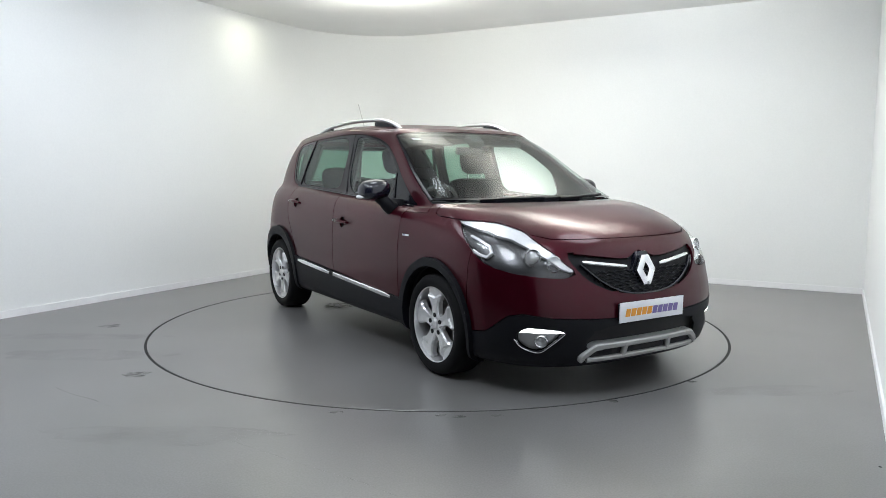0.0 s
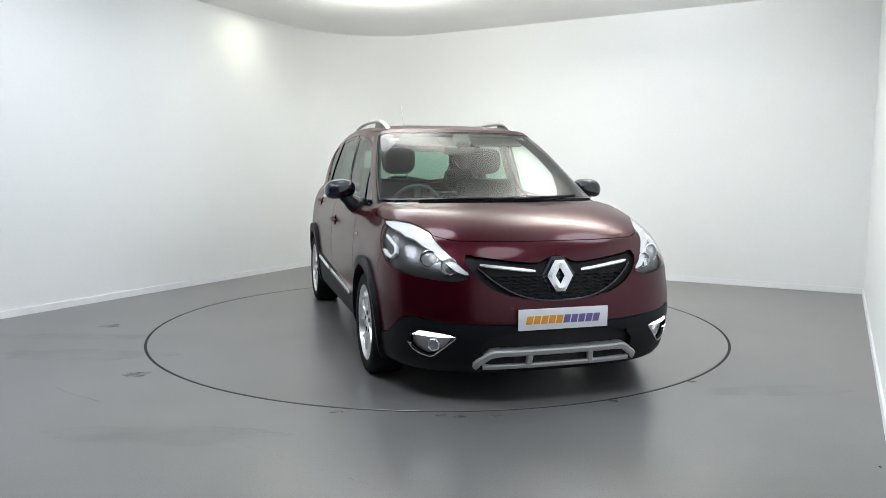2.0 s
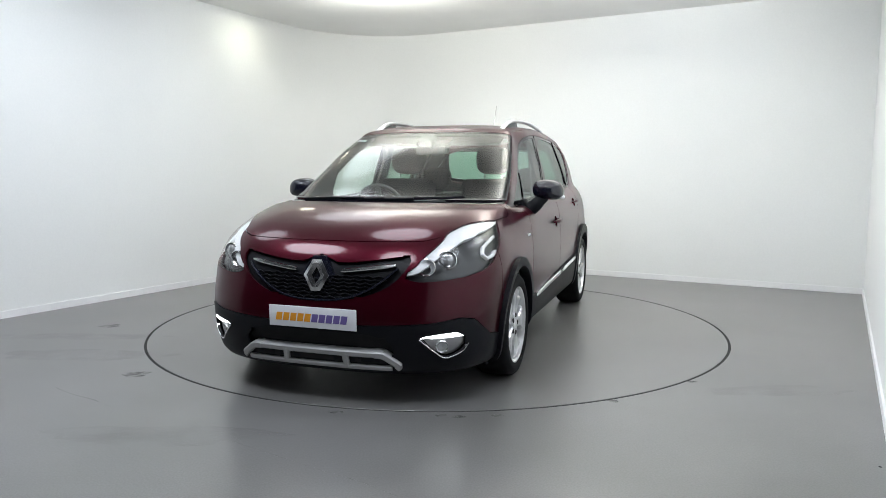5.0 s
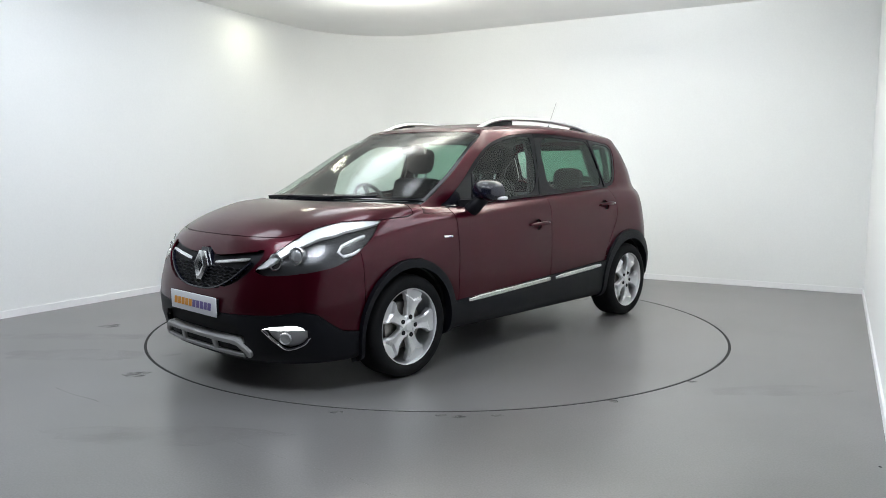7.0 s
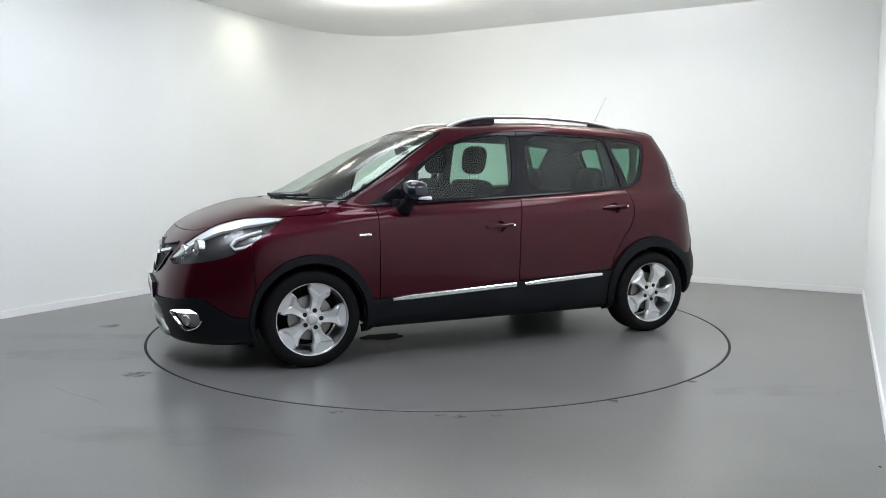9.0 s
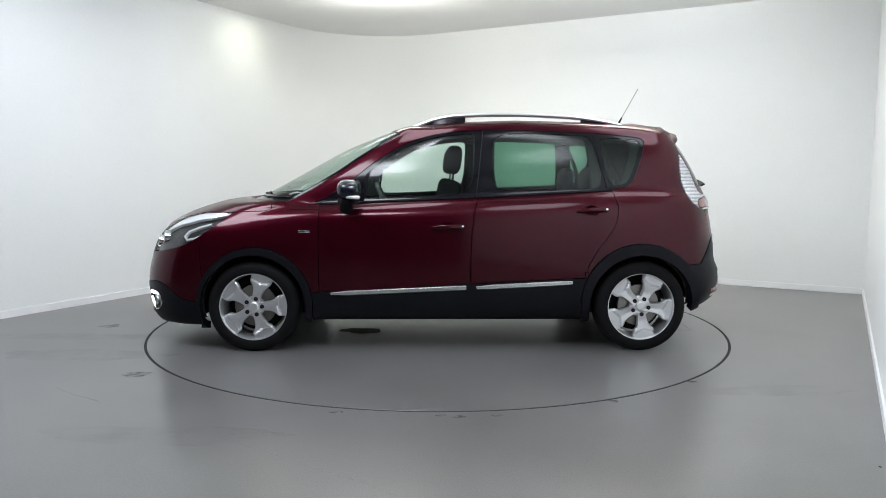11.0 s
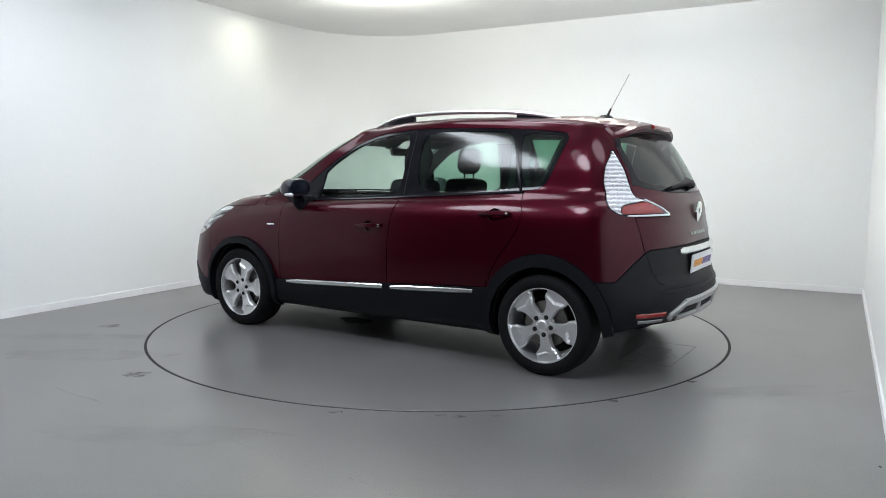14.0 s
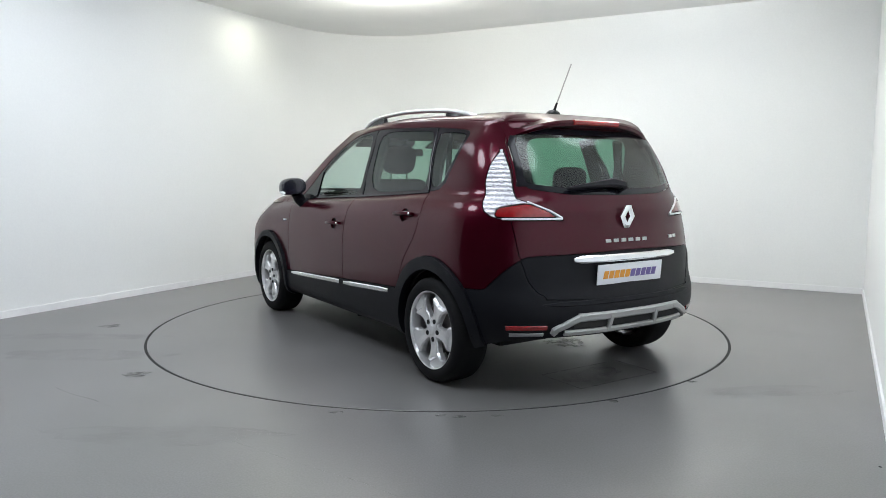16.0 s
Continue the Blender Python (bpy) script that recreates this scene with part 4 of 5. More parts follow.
def plate_thing(parent, m):
    plate = part("number_plate", box_bm(0.008, 0.522, 0.114, m, 0.003), PLATE, parent, "white dealer plate with orange and violet blocks")
    # the dealer's lettering, as plain slanted blocks
    for k in range(10):
        y = -0.198 + 0.0432 * k
        w = 0.036
        h = 0.044
        bm = bmesh.new()
        vs = [bm.verts.new((0.0045, y + sy * w / 2 + 0.10 * sz * h, sz * h / 2 - 0.002)) for sy, sz in ((1, -1), (-1, -1), (-1, 1), (1, 1))]
        bm.faces.new(vs)
        r = bmesh.ops.extrude_face_region(bm, geom=bm.faces[:])
        bmesh.ops.translate(bm, verts=[v for v in r["geom"] if isinstance(v, bmesh.types.BMVert)], vec=(0.0008, 0, 0))
        bm.transform(m)
        part("printed_block", bm, ORANGE if k < 5 else VIOLET, plate)
    return plate


plate_thing(car, pose(2.262, 0, 0.466, 0, -1.5, 180) @ pose(0, 0, 0, 0, 0, 180))
part("plate_holder", box_bm(0.03, 0.50, 0.10, pose(2.242, 0, 0.462), 0.006), CLAD, lower)


def skid_bm(line, zt, zb, yt, yb, ye, posts, proud, wt=0.034, wb=0.028):
    spots = lambda pts: [(p + n * 0.0, n) for p, n in (line(y, z) for y, z in pts)]
    bars = [bar_bm(spots(line2((-yt, zt), (yt, zt), 20)), wt, proud, 0.03), bar_bm(spots(line2((-yb, zb), (yb, zb), 20)), wb, proud, 0.03)]
    for s in (1, -1):
        bars.append(bar_bm(spots([(s * q.x, q.y) for q in curve_pts([(yt - 0.05, zt, 0), (yt, zt - 0.005, 0), ((yt * 0.45 + ye * 0.55), zt * 0.55 + zb * 0.45, 0), (ye, zb + 0.016, 0), (ye - 0.012, zb, 0)], 3)]), 0.040, proud + 0.001, 0.03))
        bars.append(bar_bm(spots(line2((s * posts, zt), (s * (posts + 0.008), zb), 2)), 0.034, proud + 0.002, 0.03))
    return join(*bars)


part("skid_plate", skid_bm(on_front, 0.285, 0.212, 0.39, 0.43, 0.465, 0.175, 0.022), SATIN, lower, "satin silver front skid plate")
for y0, y1 in ((-0.155, 0.155), (0.195, 0.40), (-0.40, -0.195)):
    part("skid_slot", bar_bm(front_line(line2((y0, 0.248), (y1, 0.248), 6)), 0.045, 0.004), GAP, lower)

# fog lamp bowls
for s, own in zip((1, -1), fogs):
    p, n = on_front(s * 0.685, 0.318)
    d = n.to_track_quat("Z", "Y").to_matrix().to_4x4()
    bm = lathe_bm([(0.0005, -0.004), (0.026, 0.0), (0.032, 0.006), (0.036, 0.002), (0.038, -0.02)], 24, "Z")
    bm.transform(Matrix.Translation(p - n * 0.018) @ d)
    part("fog_bulb", bm, LAMPGLASS, own, "round fog lamp")
    rim = [(0.792, 0.335), (0.76, 0.29), (0.69, 0.264), (0.645, 0.30), (0.60, 0.345), (0.575, 0.37)]
    part("chrome_edge", bar_bm([on_front(s * q.x, q.y) for q in curve_pts([(y, z, 0) for y, z in rim], 4)], 0.007, 0.008), CHROME, own, "thin chrome edge")

# headlamp projectors
for s, own in zip((1, -1), heads):
    for y, z, rad, nme in ((0.685, 0.785, 0.044, "projector"), (0.592, 0.750, 0.041, "reflector")):
        p, n = on_front(s * y, z)
        d = Vector((1, 0.25 * s, 0.1)).normalized().to_track_quat("Z", "Y").to_matrix().to_4x4()
        bm = lathe_bm([(rad * 1.12, -0.03), (rad * 1.15, 0.008), (rad * 1.05, 0.010), (rad, 0.002), (rad * 0.98, -0.01)], 28, "Z")
        bm.transform(Matrix.Translation(p - n * 0.018) @ d)
        part(nme + "_ring", bm, CHROME, own, "chrome lamp ring")
        bm = lathe_bm([(rad * 0.98, -0.01), (rad * 0.85, 0.004), (rad * 0.5, 0.014), (0.0005, 0.018)] if nme == "projector" else [(rad, 0.0), (rad * 0.7, -0.014), (0.012, -0.02), (0.0005, -0.01)], 28, "Z")
        bm.transform(Matrix.Translation(p - n * 0.018) @ d)
        part(nme, bm, LAMPGLASS if nme == "projector" else CHROME, own, "grey lamp bowl")
    brow = [(1.64, 0.885), (1.71, 0.868), (1.80, 0.835), (1.83, 0.80), (1.81, 0.775), (1.75, 0.785), (1.70, 0.805)]
    part("light_blade", bar_bm([(q - n * 0.026, n) for q, n in (on_side(x, z, s) for x, z in brow)], 0.017, 0.014), WHITELENS, own, "pale light blade")

# ---- sides ----


def side_bar(pts, width, proud, s=1, sink=0.01):
    return bar_bm([on_side(x, z, s) for x, z in pts], width, proud, sink)


for s in (1, -1):
    i = 0 if s > 0 else 1
    part("sill_strip", side_bar(line2((0.81, 0.405), (-0.125, 0.447), 8), [0.018] + [0.034] * 8, 0.022, s), CHROME, doors_f[i], "bright chrome sill strip")
    part("sill_strip", side_bar(line2((-0.195, 0.447), (-0.86, 0.482), 6), [0.022] + [0.034] * 5 + [0.024], 0.022, s), CHROME, doors_r[i], "bright chrome sill strip")
    for own, x0, x1, z in ((doors_f[i], 0.115, -0.11, 0.864), (doors_r[i], -0.885, -1.105, 0.976)):
        pts = []
        for k in range(9):
            t = k / 8
            q, n = on_side(x0 + (x1 - x0) * t, z - 0.004 + 0.010 * t, s)
            pts.append((q + n * (0.012 + 0.02 * math.sin(math.pi * t)), n))
        part("door_handle", bar_bm(pts, [0.012, 0.02, 0.024, 0.025, 0.025, 0.025, 0.026, 0.026, 0.018], 0.012, 0.012), PAINT, own, "body-coloured door handle")
        q, n = on_side(x1 + 0.012, z + 0.004, s)
        part("handle_cap", bar_bm([(q + n * 0.02 + Vector((0.008, 0, 0)), n), (q + n * 0.018 - Vector((0.006, 0, 0)), n)], 0.014, 0.014), CHROME, own, "chrome lock cap")
    part("wing_badge", side_bar([(1.03, 0.835), (0.95, 0.835)], 0.015, 0.005, s), CHROME, car, "small chrome badge")
    part("wing_badge_print", side_bar([(0.985, 0.834), (0.958, 0.834)], 0.006, 0.006, s), VIOLET, car)
    # side repeater line of the belt moulding
    part("belt_moulding", side_bar([(x, float(np.interp(x, [-1.15, -0.86, -0.17, 0.29, 0.61, 0.9], [1.118, 1.10, 1.062, 1.041, 1.03, 1.012]))) for x in np.linspace(0.9, -1.15, 22)], 0.014, 0.008, s), BLACKG, car, "black window moulding")
    # gaps at the pillars between the windows
    part("pillar_joint", side_bar([(-0.20, 1.08), (-0.225, 1.30), (-0.25, 1.535)], 0.006, 0.002, s), GAP, car)
    part("pillar_joint", side_bar([(-1.125, 1.13), (-1.075, 1.32), (-1.035, 1.515)], 0.016, 0.004, s), BLACKG, car)
    part("quarter_light_bar", side_bar([(0.60, 1.04), (0.575, 1.14), (0.56, 1.235)], 0.02, 0.003, s), BLACKG, car)


def mirror_head_bm():
    bm = bmesh.new()
    bmesh.ops.create_uvsphere(bm, u_segments=28, v_segments=18, radius=1.0)
    for q in bm.verts:
        x, y, z = q.co
        e = lambda a, k: math.copysign(abs(a) ** k, a)
        x, y, z = e(x, 0.72), e(y, 0.62), e(z, 0.8)
        if x < -0.55:
            x = -0.55 - (x + 0.55) * -0.12
        wide = 1.0 - 0.16 * max(0, -z) * (1 if y < 0 else 0.2)
        q.co = Vector((x * 0.088 + 0.015 * (1 - abs(y)), y * 0.106 * wide, z * (0.078 if z > 0 else 0.058) - 0.012 * max(0, y)))
    bm.transform(pose(0.655, 0.955, 1.115, 0, 0, -6))
    return bm


def mirror_foot_bm():
    return tube_bm(curve_pts([(0.70, 0.82, 0.985), (0.705, 0.86, 1.0), (0.695, 0.895, 1.04), (0.67, 0.925, 1.075)], 4), [0.050] * 4 + [0.046] * 4 + [0.042] * 5, 14)


def mirror_blink_bm():
    return tube_bm(curve_pts([(0.685, 1.035, 1.078), (0.64, 1.052, 1.074), (0.592, 1.050, 1.072)], 5), [0.008] + [0.013] * 9 + [0.010], 10)


def mirror_glass_bm():
    bm = lathe_bm([(0.0005, 0), (0.05, 0), (0.052, 0.004)], 24, "Z")
    bm.transform(pose(0.6205, 0.955, 1.118, 0, -90, -6) @ Matrix.Diagonal((0.90, 1.4, 1, 1)))
    return bm


def mirror_plinth_bm():
    return box_bm(0.14, 0.03, 0.13, pose(0.70, 0.80, 0.995, 8, 0, 0), 0.014)


houses = [part("door_mirror", mirror_head_bm(), NAVY, car, "gloss dark blue-black door mirror"), part("door_mirror", mirrored(mirror_head_bm()), NAVY, car, "gloss dark blue-black door mirror")]
both_sides("mirror_arm", mirror_foot_bm, CLAD, houses, "black plastic mirror arm")
both_sides("mirror_plinth", mirror_plinth_bm, CLAD, houses)
both_sides("indicator", mirror_blink_bm, WHITELENS, houses, "clear mirror indicator")
both_sides("mirror_glass", mirror_glass_bm, MIRROR, houses)

# ---- roof: rails, aerial ----
RAIL = [(0.27, 1.548), (0.17, 1.592), (0.05, 1.628), (-0.12, 1.648), (-0.48, 1.655), (-0.87, 1.641), (-1.11, 1.614), (-1.29, 1.578)]


def rail_y(x):
    return float(np.interp(x, [-1.3, -0.5, 0.3], [0.525, 0.545, 0.505]))


def rail_bm():
    pts = curve_pts([(x, rail_y(x), z) for x, z in RAIL], 5)
    return tube_bm(pts, [0.010] + [0.019] * (len(pts) - 2) + [0.010], 12, 0.75)


def rail_foot_bm(x0, x1):
    bm = bmesh.new()
    rows = []
    for k in range(9):
        x = x0 + (x1 - x0) * k / 8
        zt = float(np.interp(-x, [-a for a, _ in RAIL], [b for _, b in RAIL]))
        y = rail_y(x)
        zb = on_top(x, y)[0].z - 0.01
        rows.append([bm.verts.new((x, y - 0.018, zb)), bm.verts.new((x, y - 0.010, zt)), bm.verts.new((x, y + 0.010, zt)), bm.verts.new((x, y + 0.020, zb))])
    for a, b in zip(rows, rows[1:]):
        for k in range(4):
            bm.faces.new((a[k], a[(k + 1) % 4], b[(k + 1) % 4], b[k]))
    bm.faces.new(rows[0]), bm.faces.new(rows[-1])
    return bm


rails = [part("roof_rail", rail_bm(), RAILM, car, "satin silver roof rail"), part("roof_rail", mirrored(rail_bm()), RAILM, car, "satin silver roof rail")]
both_sides("rail_foot", lambda: rail_foot_bm(0.22, -0.13), BLACKG, rails, "black rail foot")
both_sides("rail_foot", lambda: rail_foot_bm(-0.97, -1.285), BLACKG, rails, "black rail foot")

aerial = part("aerial", tube_bm([(-1.385, 0, 1.625), (-1.412, 0, 1.68)], [0.010, 0.006], 10), CLAD, car, "thin black roof aerial")
part("aerial_rod", tube_bm([(-1.412, 0, 1.68), (-1.535, 0, 1.905)], 0.0040, 8), SATIN, aerial)
bm = lathe_bm([(0.048, -0.01), (0.044, 0.008), (0.028, 0.022), (0.0005, 0.028)], 20, "Z")
bm.transform(pose(-1.375, 0, 1.612, 0, -2, 0) @ Matrix.Diagonal((1.25, 0.75, 1, 1)))
part("aerial_base", bm, BLACKG, aerial)

# ---- rear: spoiler, lamps, badge, plate, skid plate, wiper ----


def spoiler_bm():
    bm = bmesh.new()
    rows = []
    for k in range(37):
        y = -0.585 + 1.17 * k / 36
        a = abs(y) / 0.64
        ze = 1.545 - 0.135 * a ** 3.2
        # the ends run into the body
        w = max(0.0, min(1.0, (abs(y) - 0.47) / 0.115))
        w = w * w * (3 - 2 * w)
        xf = -1.50 - 0.06 * w
        xr = (-1.765 + 0.125 * a ** 2.6) * (1 - w) + (on_rear(y, ze)[0].x - 0.003) * w
        zf = on_top(xf, y)[0].z + 0.002
        x1, x2 = xf + (xr - xf) * 0.4, xf + (xr - xf) * 0.8
        z1 = (zf - 0.008) * (1 - w) + (on_top(x1, y)[0].z + 0.002) * w
        z2 = (ze + 0.010) * (1 - w) + max(ze + 0.003, min(on_top(x2, y)[0].z + 0.002, zf)) * w
        rows.append([bm.verts.new(q) for q in ((xf, y, zf), (x1, y, z1), (x2, y, z2), (xr + 0.008, y, ze + 0.002), (xr, y, ze - 0.012), (xr + 0.01 + 0.02 * w, y, ze - 0.030),
                                              (xr + 0.06, y, ze - 0.045), (xf - 0.08, y, zf - 0.10))])
    for a, b in zip(rows, rows[1:]):
        for k in range(8):
            bm.faces.new((a[k], a[(k + 1) % 8], b[(k + 1) % 8], b[k]))
    bm.faces.new(rows[0]), bm.faces.new(rows[-1])
    return bm


spoiler = part("spoiler", spoiler_bm(), PAINT, gate, "body-coloured roof spoiler")
part("brake_light", tube_bm([(-1.763 + 0.125 * (abs(y) / 0.64) ** 2.6, y, 1.532) for y in np.linspace(-0.18, 0.18, 13)], 0.016, 10), REDLENS, spoiler, "red high brake light")


def rear_line(pts):
    return [on_rear(y, z) for y, z in pts]


part("gate_strip", bar_bm(rear_line(line2((-0.405, 0.762), (0.405, 0.762), 16)), [0.02] + [0.042] * 15 + [0.02], 0.026), CHROME, gate, "chrome tailgate strip")
part("rear_badge", diamond_bm(0.76, pose(-2.018, 0, 0.992, 0, 5, 180), 0.016), CHROME, gate, "chrome diamond badge")
for k in range(6):
    y = 0.148 - 0.0592 * k
    part("badge_bar", bar_bm(rear_line([(y + 0.019, 0.858), (y - 0.019, 0.858)]), 0.020, 0.004), SATIN, gate)
for y0, y1 in ((-0.395, -0.435), (-0.445, -0.485)):
    part("badge_bar", bar_bm(rear_line([(y0, 0.858), (y1, 0.858)]), 0.020, 0.004), SATIN, gate)
plate_thing(gate, pose(-2.058, 0, 0.674, 0, 4, 180))
part("rear_skid_plate", skid_bm(on_rear, 0.452, 0.372, 0.40, 0.47, 0.53, 0.18, 0.022, 0.046, 0.032), SATIN, rear_bumper, "satin silver rear skid plate")
for y0, y1 in ((-0.16, 0.16), (0.20, 0.42), (-0.42, -0.20)):
    part("skid_slot", bar_bm(rear_line(line2((y0, 0.412), (y1, 0.412), 6)), 0.05, 0.009), GAP, rear_bumper)
part("bumper_ledge", bar_bm(rear_line(line2((-0.60, 0.528), (0.60, 0.528), 24)), [0.004, 0.016] + [0.03] * 21 + [0.016, 0.004], 0.010), CLAD, rear_bumper)
for s in (1, -1):
    part("reflector", bar_bm(rear_line([(s * y, 0.404) for y in np.linspace(0.57, 0.76, 9)]), 0.030, 0.011), REDLENS, rear_bumper, "red rear reflector")
    part("fog_reflector", bar_bm(rear_line([(s * y, 0.366) for y in np.linspace(0.58, 0.74, 9)]), 0.024, 0.009), BEZEL2, rear_bumper, "clear lower rear lamp")
    # white edge and dark frame of the tail lamp
    inner = [(0.44, 0.992), (0.50, 1.028), (0.56, 1.056), (0.61, 1.08)]
    part("lamp_edge", bar_bm(rear_line([(s * y, z) for y, z in inner]), 0.011, 0.008), WHITELENS, tails[0 if s > 0 else 1], "white lamp edge")
    part("lamp_edge", bar_bm(rear_line([(s * y, 0.988) for y in np.linspace(0.44, 0.74, 10)]), 0.011, 0.008), WHITELENS, tails[0 if s > 0 else 1], "white lamp edge")

wp = [on_rear(y, z) for y, z in ((-0.03, 1.155), (0.06, 1.17), (0.18, 1.16), (0.30, 1.148), (0.38, 1.138))]
wiper = part("rear_wiper", bar_bm([(p + n * 0.028, n) for p, n in wp], [0.045, 0.048, 0.034, 0.024, 0.012], 0.016, 0.016), CLAD, gate, "black rear wiper")
bm = lathe_bm([(0.028, -0.01), (0.026, 0.035), (0.0005, 0.045)], 16, "Z")
bm.transform(Matrix.Translation(on_rear(-0.02, 1.155)[0]) @ Vector((-1, 0, 0.4)).to_track_quat("Z", "Y").to_matrix().to_4x4())
part("wiper_pivot", bm, CLAD, wiper)

# front wipers rest along the foot of the windscreen
for pts in (((1.34, -0.56), (1.375, -0.35), (1.392, -0.1), (1.385, 0.12)), ((1.388, -0.05), (1.378, 0.2), (1.335, 0.42), (1.28, 0.54))):
    spots = [(p - n * 0.002, n) for p, n in (on_top(x, y) for x, y in pts)]
    part("front_wiper", bar_bm(spots, [0.008, 0.011, 0.013, 0.014], 0.009, 0.012), CLAD, car, "black windscreen wiper")
for y in (-0.0, 0.14):
    spots = [(p - n * 0.003, n) for p, n in (on_top(x, yy) for x, yy in ((1.405, y - 0.09), (1.395, y), (1.38, y + 0.1)))]
    part("wiper_arm", bar_bm(spots, 0.022, 0.012, 0.014), CLAD, car)
p, n = on_top(0.50, -0.53)
part("screen_sticker", bar_bm([(p + n * -0.006 + Vector((0, -0.035, 0)), n), (p + n * -0.006 + Vector((0, 0.035, 0)), n)], 0.03, 0.0, 0.002), PLATE, screen, "small white windscreen sticker")

# ---- interior ----


def pad_bm(sx, sy, sz, m, r=0.05):
    return box_bm(sx, sy, sz, m, r, 4)


part("dashboard", join(pad_bm(0.62, 1.40, 0.22, pose(0.98, 0, 0.90, 0, 3, 0), 0.07), pad_bm(0.40, 1.36, 0.30, pose(0.72, 0, 0.74), 0.06), pad_bm(0.30, 0.46, 0.10, pose(0.82, 0.0, 0.985, 0, 4, 0), 0.04)), TRIM, car, "dark grey dashboard")
part("centre_console", pad_bm(0.8, 0.24, 0.30, pose(0.25, 0, 0.52), 0.05), TRIM, car)
part("parcel_shelf", box_bm(0.55, 1.24, 0.03, pose(-1.52, 0, 1.02), 0.01), TRIM, car)
part("cabin_floor", box_bm(2.6, 1.5, 0.04, pose(-0.3, 0, 0.36)), DARK, car)
wheel_ring = lathe_bm([(0.185 + 0.014 * math.cos(a), 0.014 * math.sin(a)) for a in (2 * math.pi * k / 10 for k in range(11))], 36, "Z")
hubpad = pad_bm(0.15, 0.13, 0.05, pose(0, 0, -0.01), 0.02)
spk = join(box_bm(0.36, 0.035, 0.02), box_bm(0.03, 0.18, 0.02, pose(0, -0.09, 0)))
bm = join(wheel_ring, hubpad, spk)
bm.transform(pose(0.50, -0.37, 0.975, 0, -64, 0))
part("steering_wheel", bm, TRIM, car, "black steering wheel")


def headrest_bm(m):
    """A rounded cushion, fuller at the top."""
    bm = bmesh.new()
    bmesh.ops.create_uvsphere(bm, u_segments=24, v_segments=16, radius=1.0)
    for q in bm.verts:
        x, y, z = (math.copysign(abs(c) ** k, c) for c, k in zip(q.co, (0.7, 0.62, 0.62)))
        q.co = Vector((x * 0.062, y * (0.138 + 0.008 * z), z * 0.108))
    bm.transform(m)
    return bm


def seat(x, y, w, head=True, tall=0.66):
    s = new("seat")
    s.parent = car
    s.matrix_basis = pose(x, y, 0.40)
    s["label"] = "charcoal fabric car seat with headrest"
    part("cushion", pad_bm(0.52, w, 0.18, pose(0.20, 0, 0.14, 0, -5, 0), 0.06), CLOTH, s)
    part("backrest", pad_bm(0.16, w * 0.96, tall, pose(-0.09, 0, 0.13 + tall / 2, 0, -12, 0), 0.07), CLOTH, s)
    if head:
        part("headrest", headrest_bm(pose(-0.17, 0, 0.272 + tall, 0, -8, 0)), CLOTH, s)
        for k in (-0.07, 0.07):
            part("headrest_post", tube_bm([(-0.155, k, tall + 0.05), (-0.17, k, tall + 0.2)], 0.007, 8), CHROME, s, "steel headrest post")


seat(0.12, 0.37, 0.52)
seat(0.12, -0.37, 0.52)
for y in (0.46, 0.0, -0.46):
    seat(-0.88, y, 0.42, y != 0, 0.50)
part("inner_mirror", join(pad_bm(0.03, 0.24, 0.06, pose(0.40, 0, 1.405, 0, 15, 0), 0.014), tube_bm([(0.41, 0, 1.42), (0.46, 0, 1.485)], 0.012)), TRIM, car, "grey rear-view mirror")
part("sensor_housing", pad_bm(0.12, 0.12, 0.06, pose(0.47, 0, 1.478, 0, 30, 0), 0.025), TRIM, car)
for s in (1, -1):
    part("sun_visor", pad_bm(0.16, 0.40, 0.02, pose(0.30, s * 0.33, 1.475, 0, 20, 0), 0.008), LINER, car, "pale sun visor")
    part("belt_strap", tube_bm([(-0.22, s * 0.62, 1.42), (-0.20, s * 0.66, 1.0), (-0.15, s * 0.68, 0.6)], 0.012, 8, 0.3), PILLAR, car, "grey seat belt")

# inner trims of the door pillars and the rear quarter
for s in (1, -1):
    for nme, pts, wide in (("pillar_cover", [(-0.25, 1.06), (-0.255, 1.28), (-0.26, 1.5)], [0.20, 0.15, 0.15]), ("pillar_cover", [(-1.10, 1.10), (-1.07, 1.3), (-1.05, 1.5)], [0.17, 0.13, 0.13]),
                           ("quarter_cover", [(-1.36, 1.48), (-1.30, 1.30), (-1.24, 1.12)], [0.07, 0.055, 0.09]), ("rear_belt", [(-1.10, 1.48), (-1.18, 1.30), (-1.22, 1.14)], [0.03, 0.03, 0.05])):
        part(nme, bar_bm([(q - n * (0.055 if nme != "rear_belt" else 0.07), n) for q, n in (on_side(x, z, s) for x, z in pts)], wide, 0.012, 0.012), PILLAR if nme != "rear_belt" else CLOTH, car)

# ---- marks on the floor ----


def blot_bm(x, y, rx, ry, seed, z=0.004, n=28, rough=0.35):
    """An irregular thin patch."""
    rnd = random.Random(seed)
    ph = [rnd.uniform(0, 6.28) for _ in range(5)]
    bm = bmesh.new()
    vs = []
    for k in range(n):
        a = 2 * math.pi * k / n
        r = 1 + rough * 0.5 * (math.sin(2 * a + ph[0]) * 0.5 + math.sin(3 * a + ph[1]) * 0.5 + math.sin(5 * a + ph[2]) * 0.4 + math.sin(9 * a + ph[3]) * 0.3)
        vs.append(bm.verts.new((x + rx * r * math.cos(a), y + ry * r * math.sin(a), z)))
    bm.faces.new(vs)
    return bm


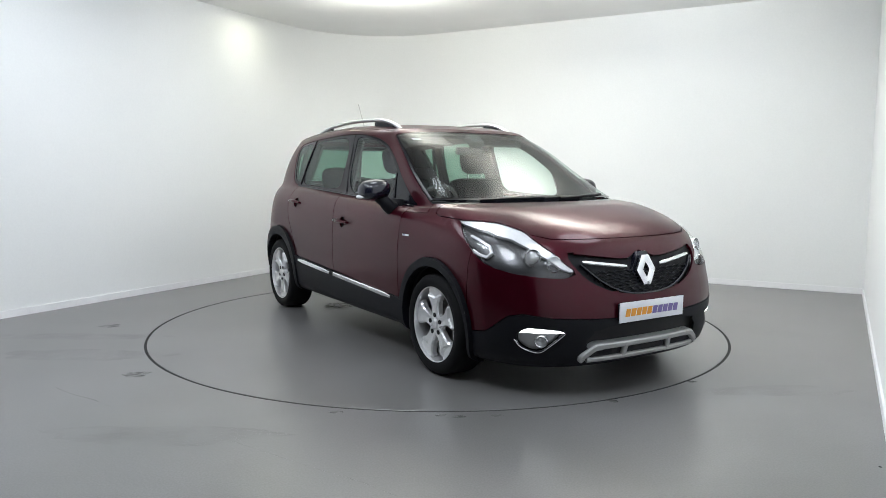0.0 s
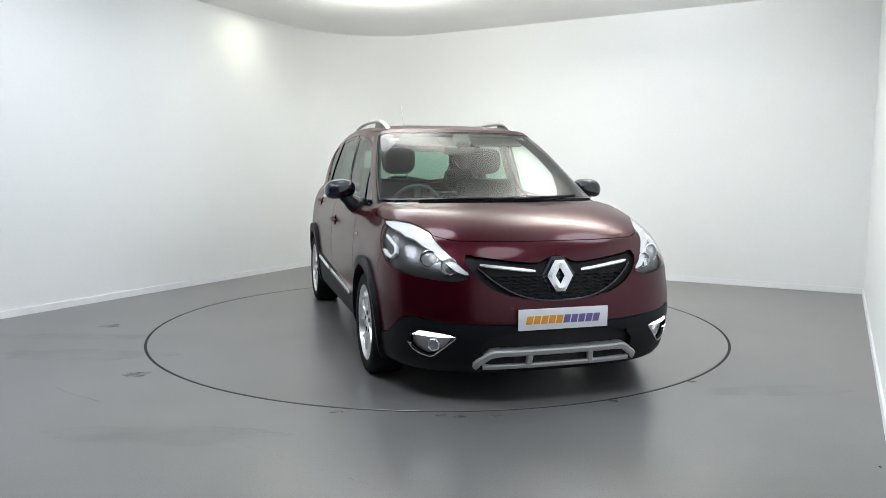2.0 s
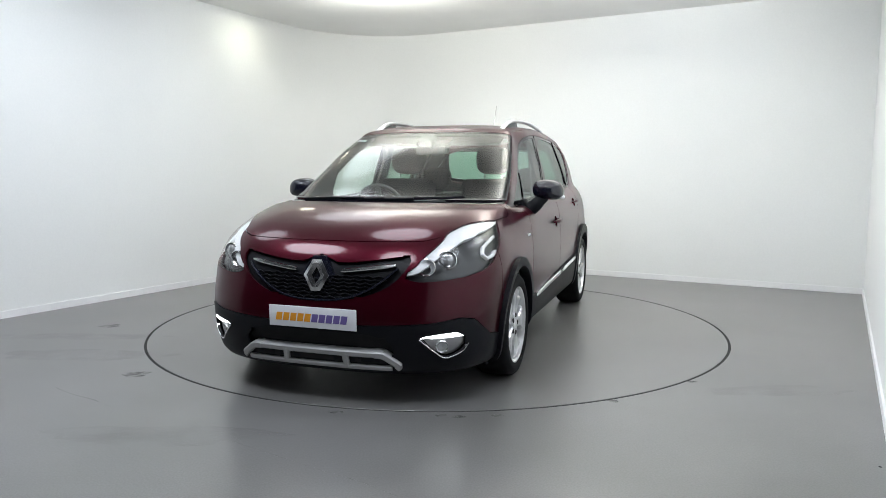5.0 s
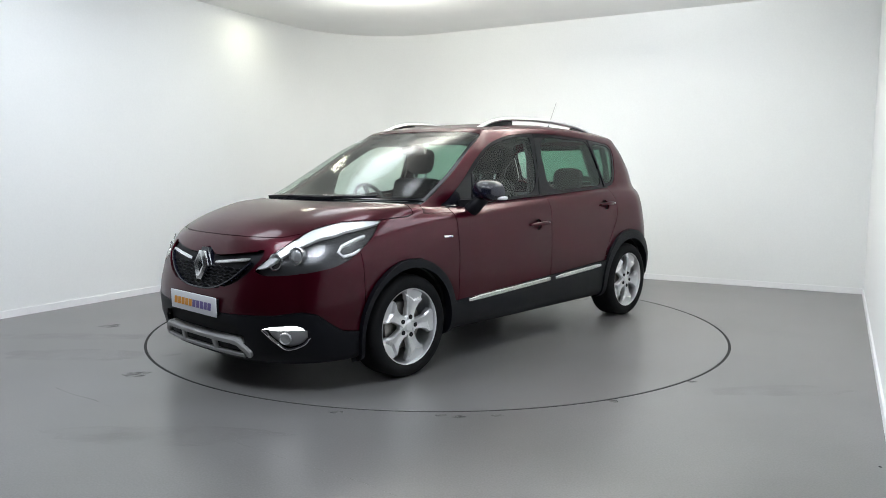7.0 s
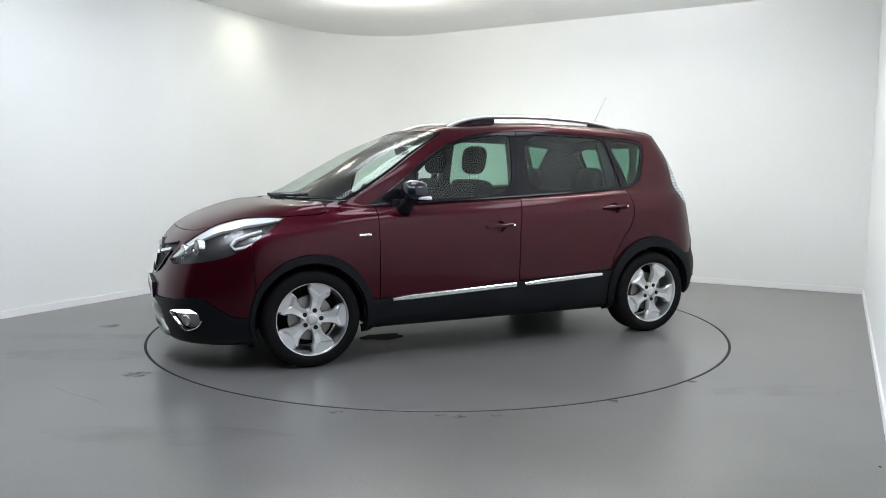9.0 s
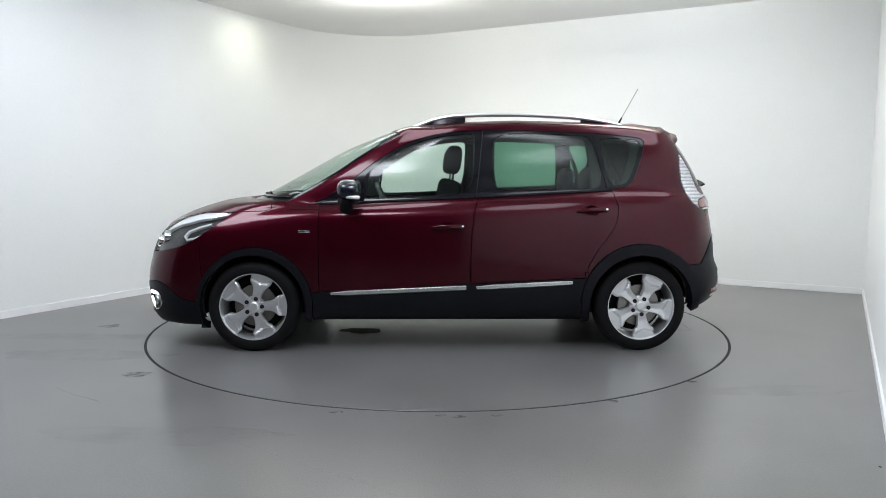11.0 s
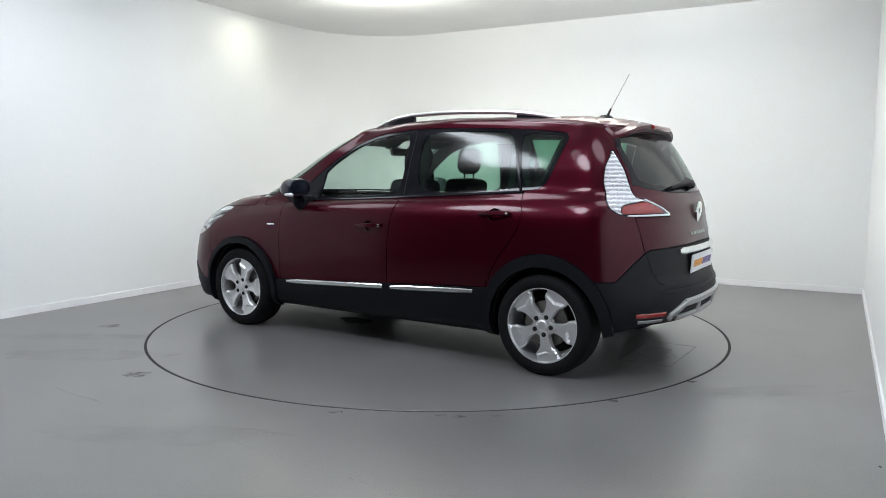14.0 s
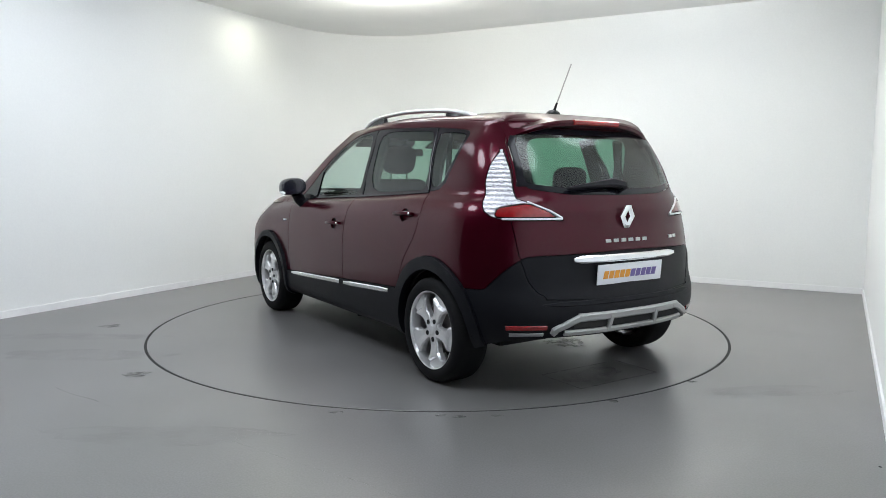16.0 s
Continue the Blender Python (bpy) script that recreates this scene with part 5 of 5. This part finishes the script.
def faint(name, color, alpha, scale):
    """A worn film that lets the floor show through in patches."""
    m = material(name, color, 0.5)
    nt = m.node_tree
    b = nt.nodes["Principled BSDF"]
    tc, nz, rp = (nt.nodes.new("ShaderNode" + k) for k in ("TexCoord", "TexNoise", "MapRange"))
    nz.inputs["Scale"].default_value, nz.inputs["Detail"].default_value = scale, 6.0
    rp.inputs["From Min"].default_value, rp.inputs["From Max"].default_value = 0.38, 0.62
    rp.inputs["To Min"].default_value, rp.inputs["To Max"].default_value = 0.0, alpha
    nt.links.new(tc.outputs["Object"], nz.inputs["Vector"])
    nt.links.new(nz.outputs["Fac"], rp.inputs["Value"])
    nt.links.new(rp.outputs["Result"], b.inputs["Alpha"])
    return m


FILM = faint("faint_dark_scuff", (0.045, 0.045, 0.042), 0.6, 22)
FILM2 = faint("faint_dark_smear", (0.075, 0.072, 0.06), 0.10, 5)
HAZE = faint("thin_pale_wear", (0.40, 0.40, 0.38), 0.16, 12)
HATCH = faint("faint_hatch_line", (0.06, 0.06, 0.056), 0.18, 22)
DUST = faint("faint_pale_scuff", (0.46, 0.46, 0.43), 0.9, 14)
for k, (x, y, rx, ry) in enumerate(((-2.64, -0.18, 0.09, 0.055), (-1.85, -1.57, 0.075, 0.07), (0.014, -2.325, 0.03, 0.02), (0.105, -2.34, 0.035, 0.022), (0.302, -2.325, 0.03, 0.02),
                                    (-0.526, -2.275, 0.04, 0.02), (0.95, -2.09, 0.035, 0.025), (1.50, -1.72, 0.04, 0.02))):
    tagged(link_bm("floor_stain", blot_bm(x, y, rx, ry, k, n=24), FILM, smooth=False), "small dark scuff mark on the grey floor", "stain", group="floor stains")
for k, (x, y, rx, ry) in enumerate(((-2.9, -0.55, 0.9, 0.10), (-2.4, -1.1, 0.55, 0.16), (-1.3, -2.6, 0.6, 0.12), (1.9, -1.9, 0.5, 0.10))):
    tagged(link_bm("floor_smear", blot_bm(x, y, rx, ry, 40 + k), FILM2, smooth=False), "long faint dirty smear on the grey floor", "stain", group="floor smears")


def crack_bm(pts, w=0.004):
    bm = bmesh.new()
    a = [bm.verts.new((x, y, 0.0035)) for x, y in pts]
    b = [bm.verts.new((x + w * 0.6, y + w, 0.0035)) for x, y in pts]
    for i in range(len(pts) - 1):
        bm.faces.new((a[i], a[i + 1], b[i + 1], b[i]))
    return bm


tagged(link_bm("floor_crack", crack_bm([(-2.20, -1.85), (-2.05, -1.97), (-1.88, -2.07), (-1.73, -2.19)]), FILM, smooth=False), "hairline crack in the grey floor paint", "crack", group="floor cracks")
tagged(link_bm("floor_crack", crack_bm([(-0.95, -2.68), (-0.7, -2.86), (-0.5, -3.0), (-0.3, -3.13), (-0.1, -3.30)]), HAZE, smooth=False), "pale scratch line in the grey floor paint", "crack", group="floor cracks")
tagged(link_bm("floor_speck", blot_bm(1.874, -2.972, 0.008, 0.008, 77, n=12), GAP, smooth=False), "tiny dark speck on the grey floor", "stain")

# hatch and scuffs that turn with the table
hx, hy = -1.78 + OFF[0], -0.02 + OFF[1]
for x0, y0, x1, y1 in ((hx - 0.17, hy - 0.36, hx + 0.17, hy - 0.36), (hx - 0.17, hy + 0.28, hx + 0.17, hy + 0.28), (hx - 0.17, hy - 0.36, hx - 0.17, hy + 0.28), (hx + 0.17, hy - 0.36, hx + 0.17, hy + 0.28)):
    part("hatch_joint", box_bm(abs(x1 - x0) + 0.008, abs(y1 - y0) + 0.008, 0.002, pose((x0 + x1) / 2, (y0 + y1) / 2, 0.002)), HATCH, turntable, "thin hatch joint")
part("worn_paint", blot_bm(hx, hy + 0.02, 0.13, 0.22, 5), HAZE, turntable, "pale worn patch of paint")
part("worn_paint", blot_bm(-1.06 + OFF[0], -0.45 + OFF[1], 0.16, 0.13, 6), DUST, turntable, "pale worn patch of paint")
part("oil_mark", blot_bm(0.66 + OFF[0], 0.27 + OFF[1], 0.16, 0.10, 9), GAP, turntable, "black oily mark")


def motions():
    """The turntable and the car on it turn together."""
    table_rows, car_rows = [], []
    for t, deg in YAW:
        turn = pose(0, 0, 0, 0, 0, deg)
        table_rows.append((t, turn))
        car_rows.append((t, turn @ pose(OFF[0], OFF[1], 0)))
    walk(turntable, table_rows)
    walk(car, car_rows)


motions()
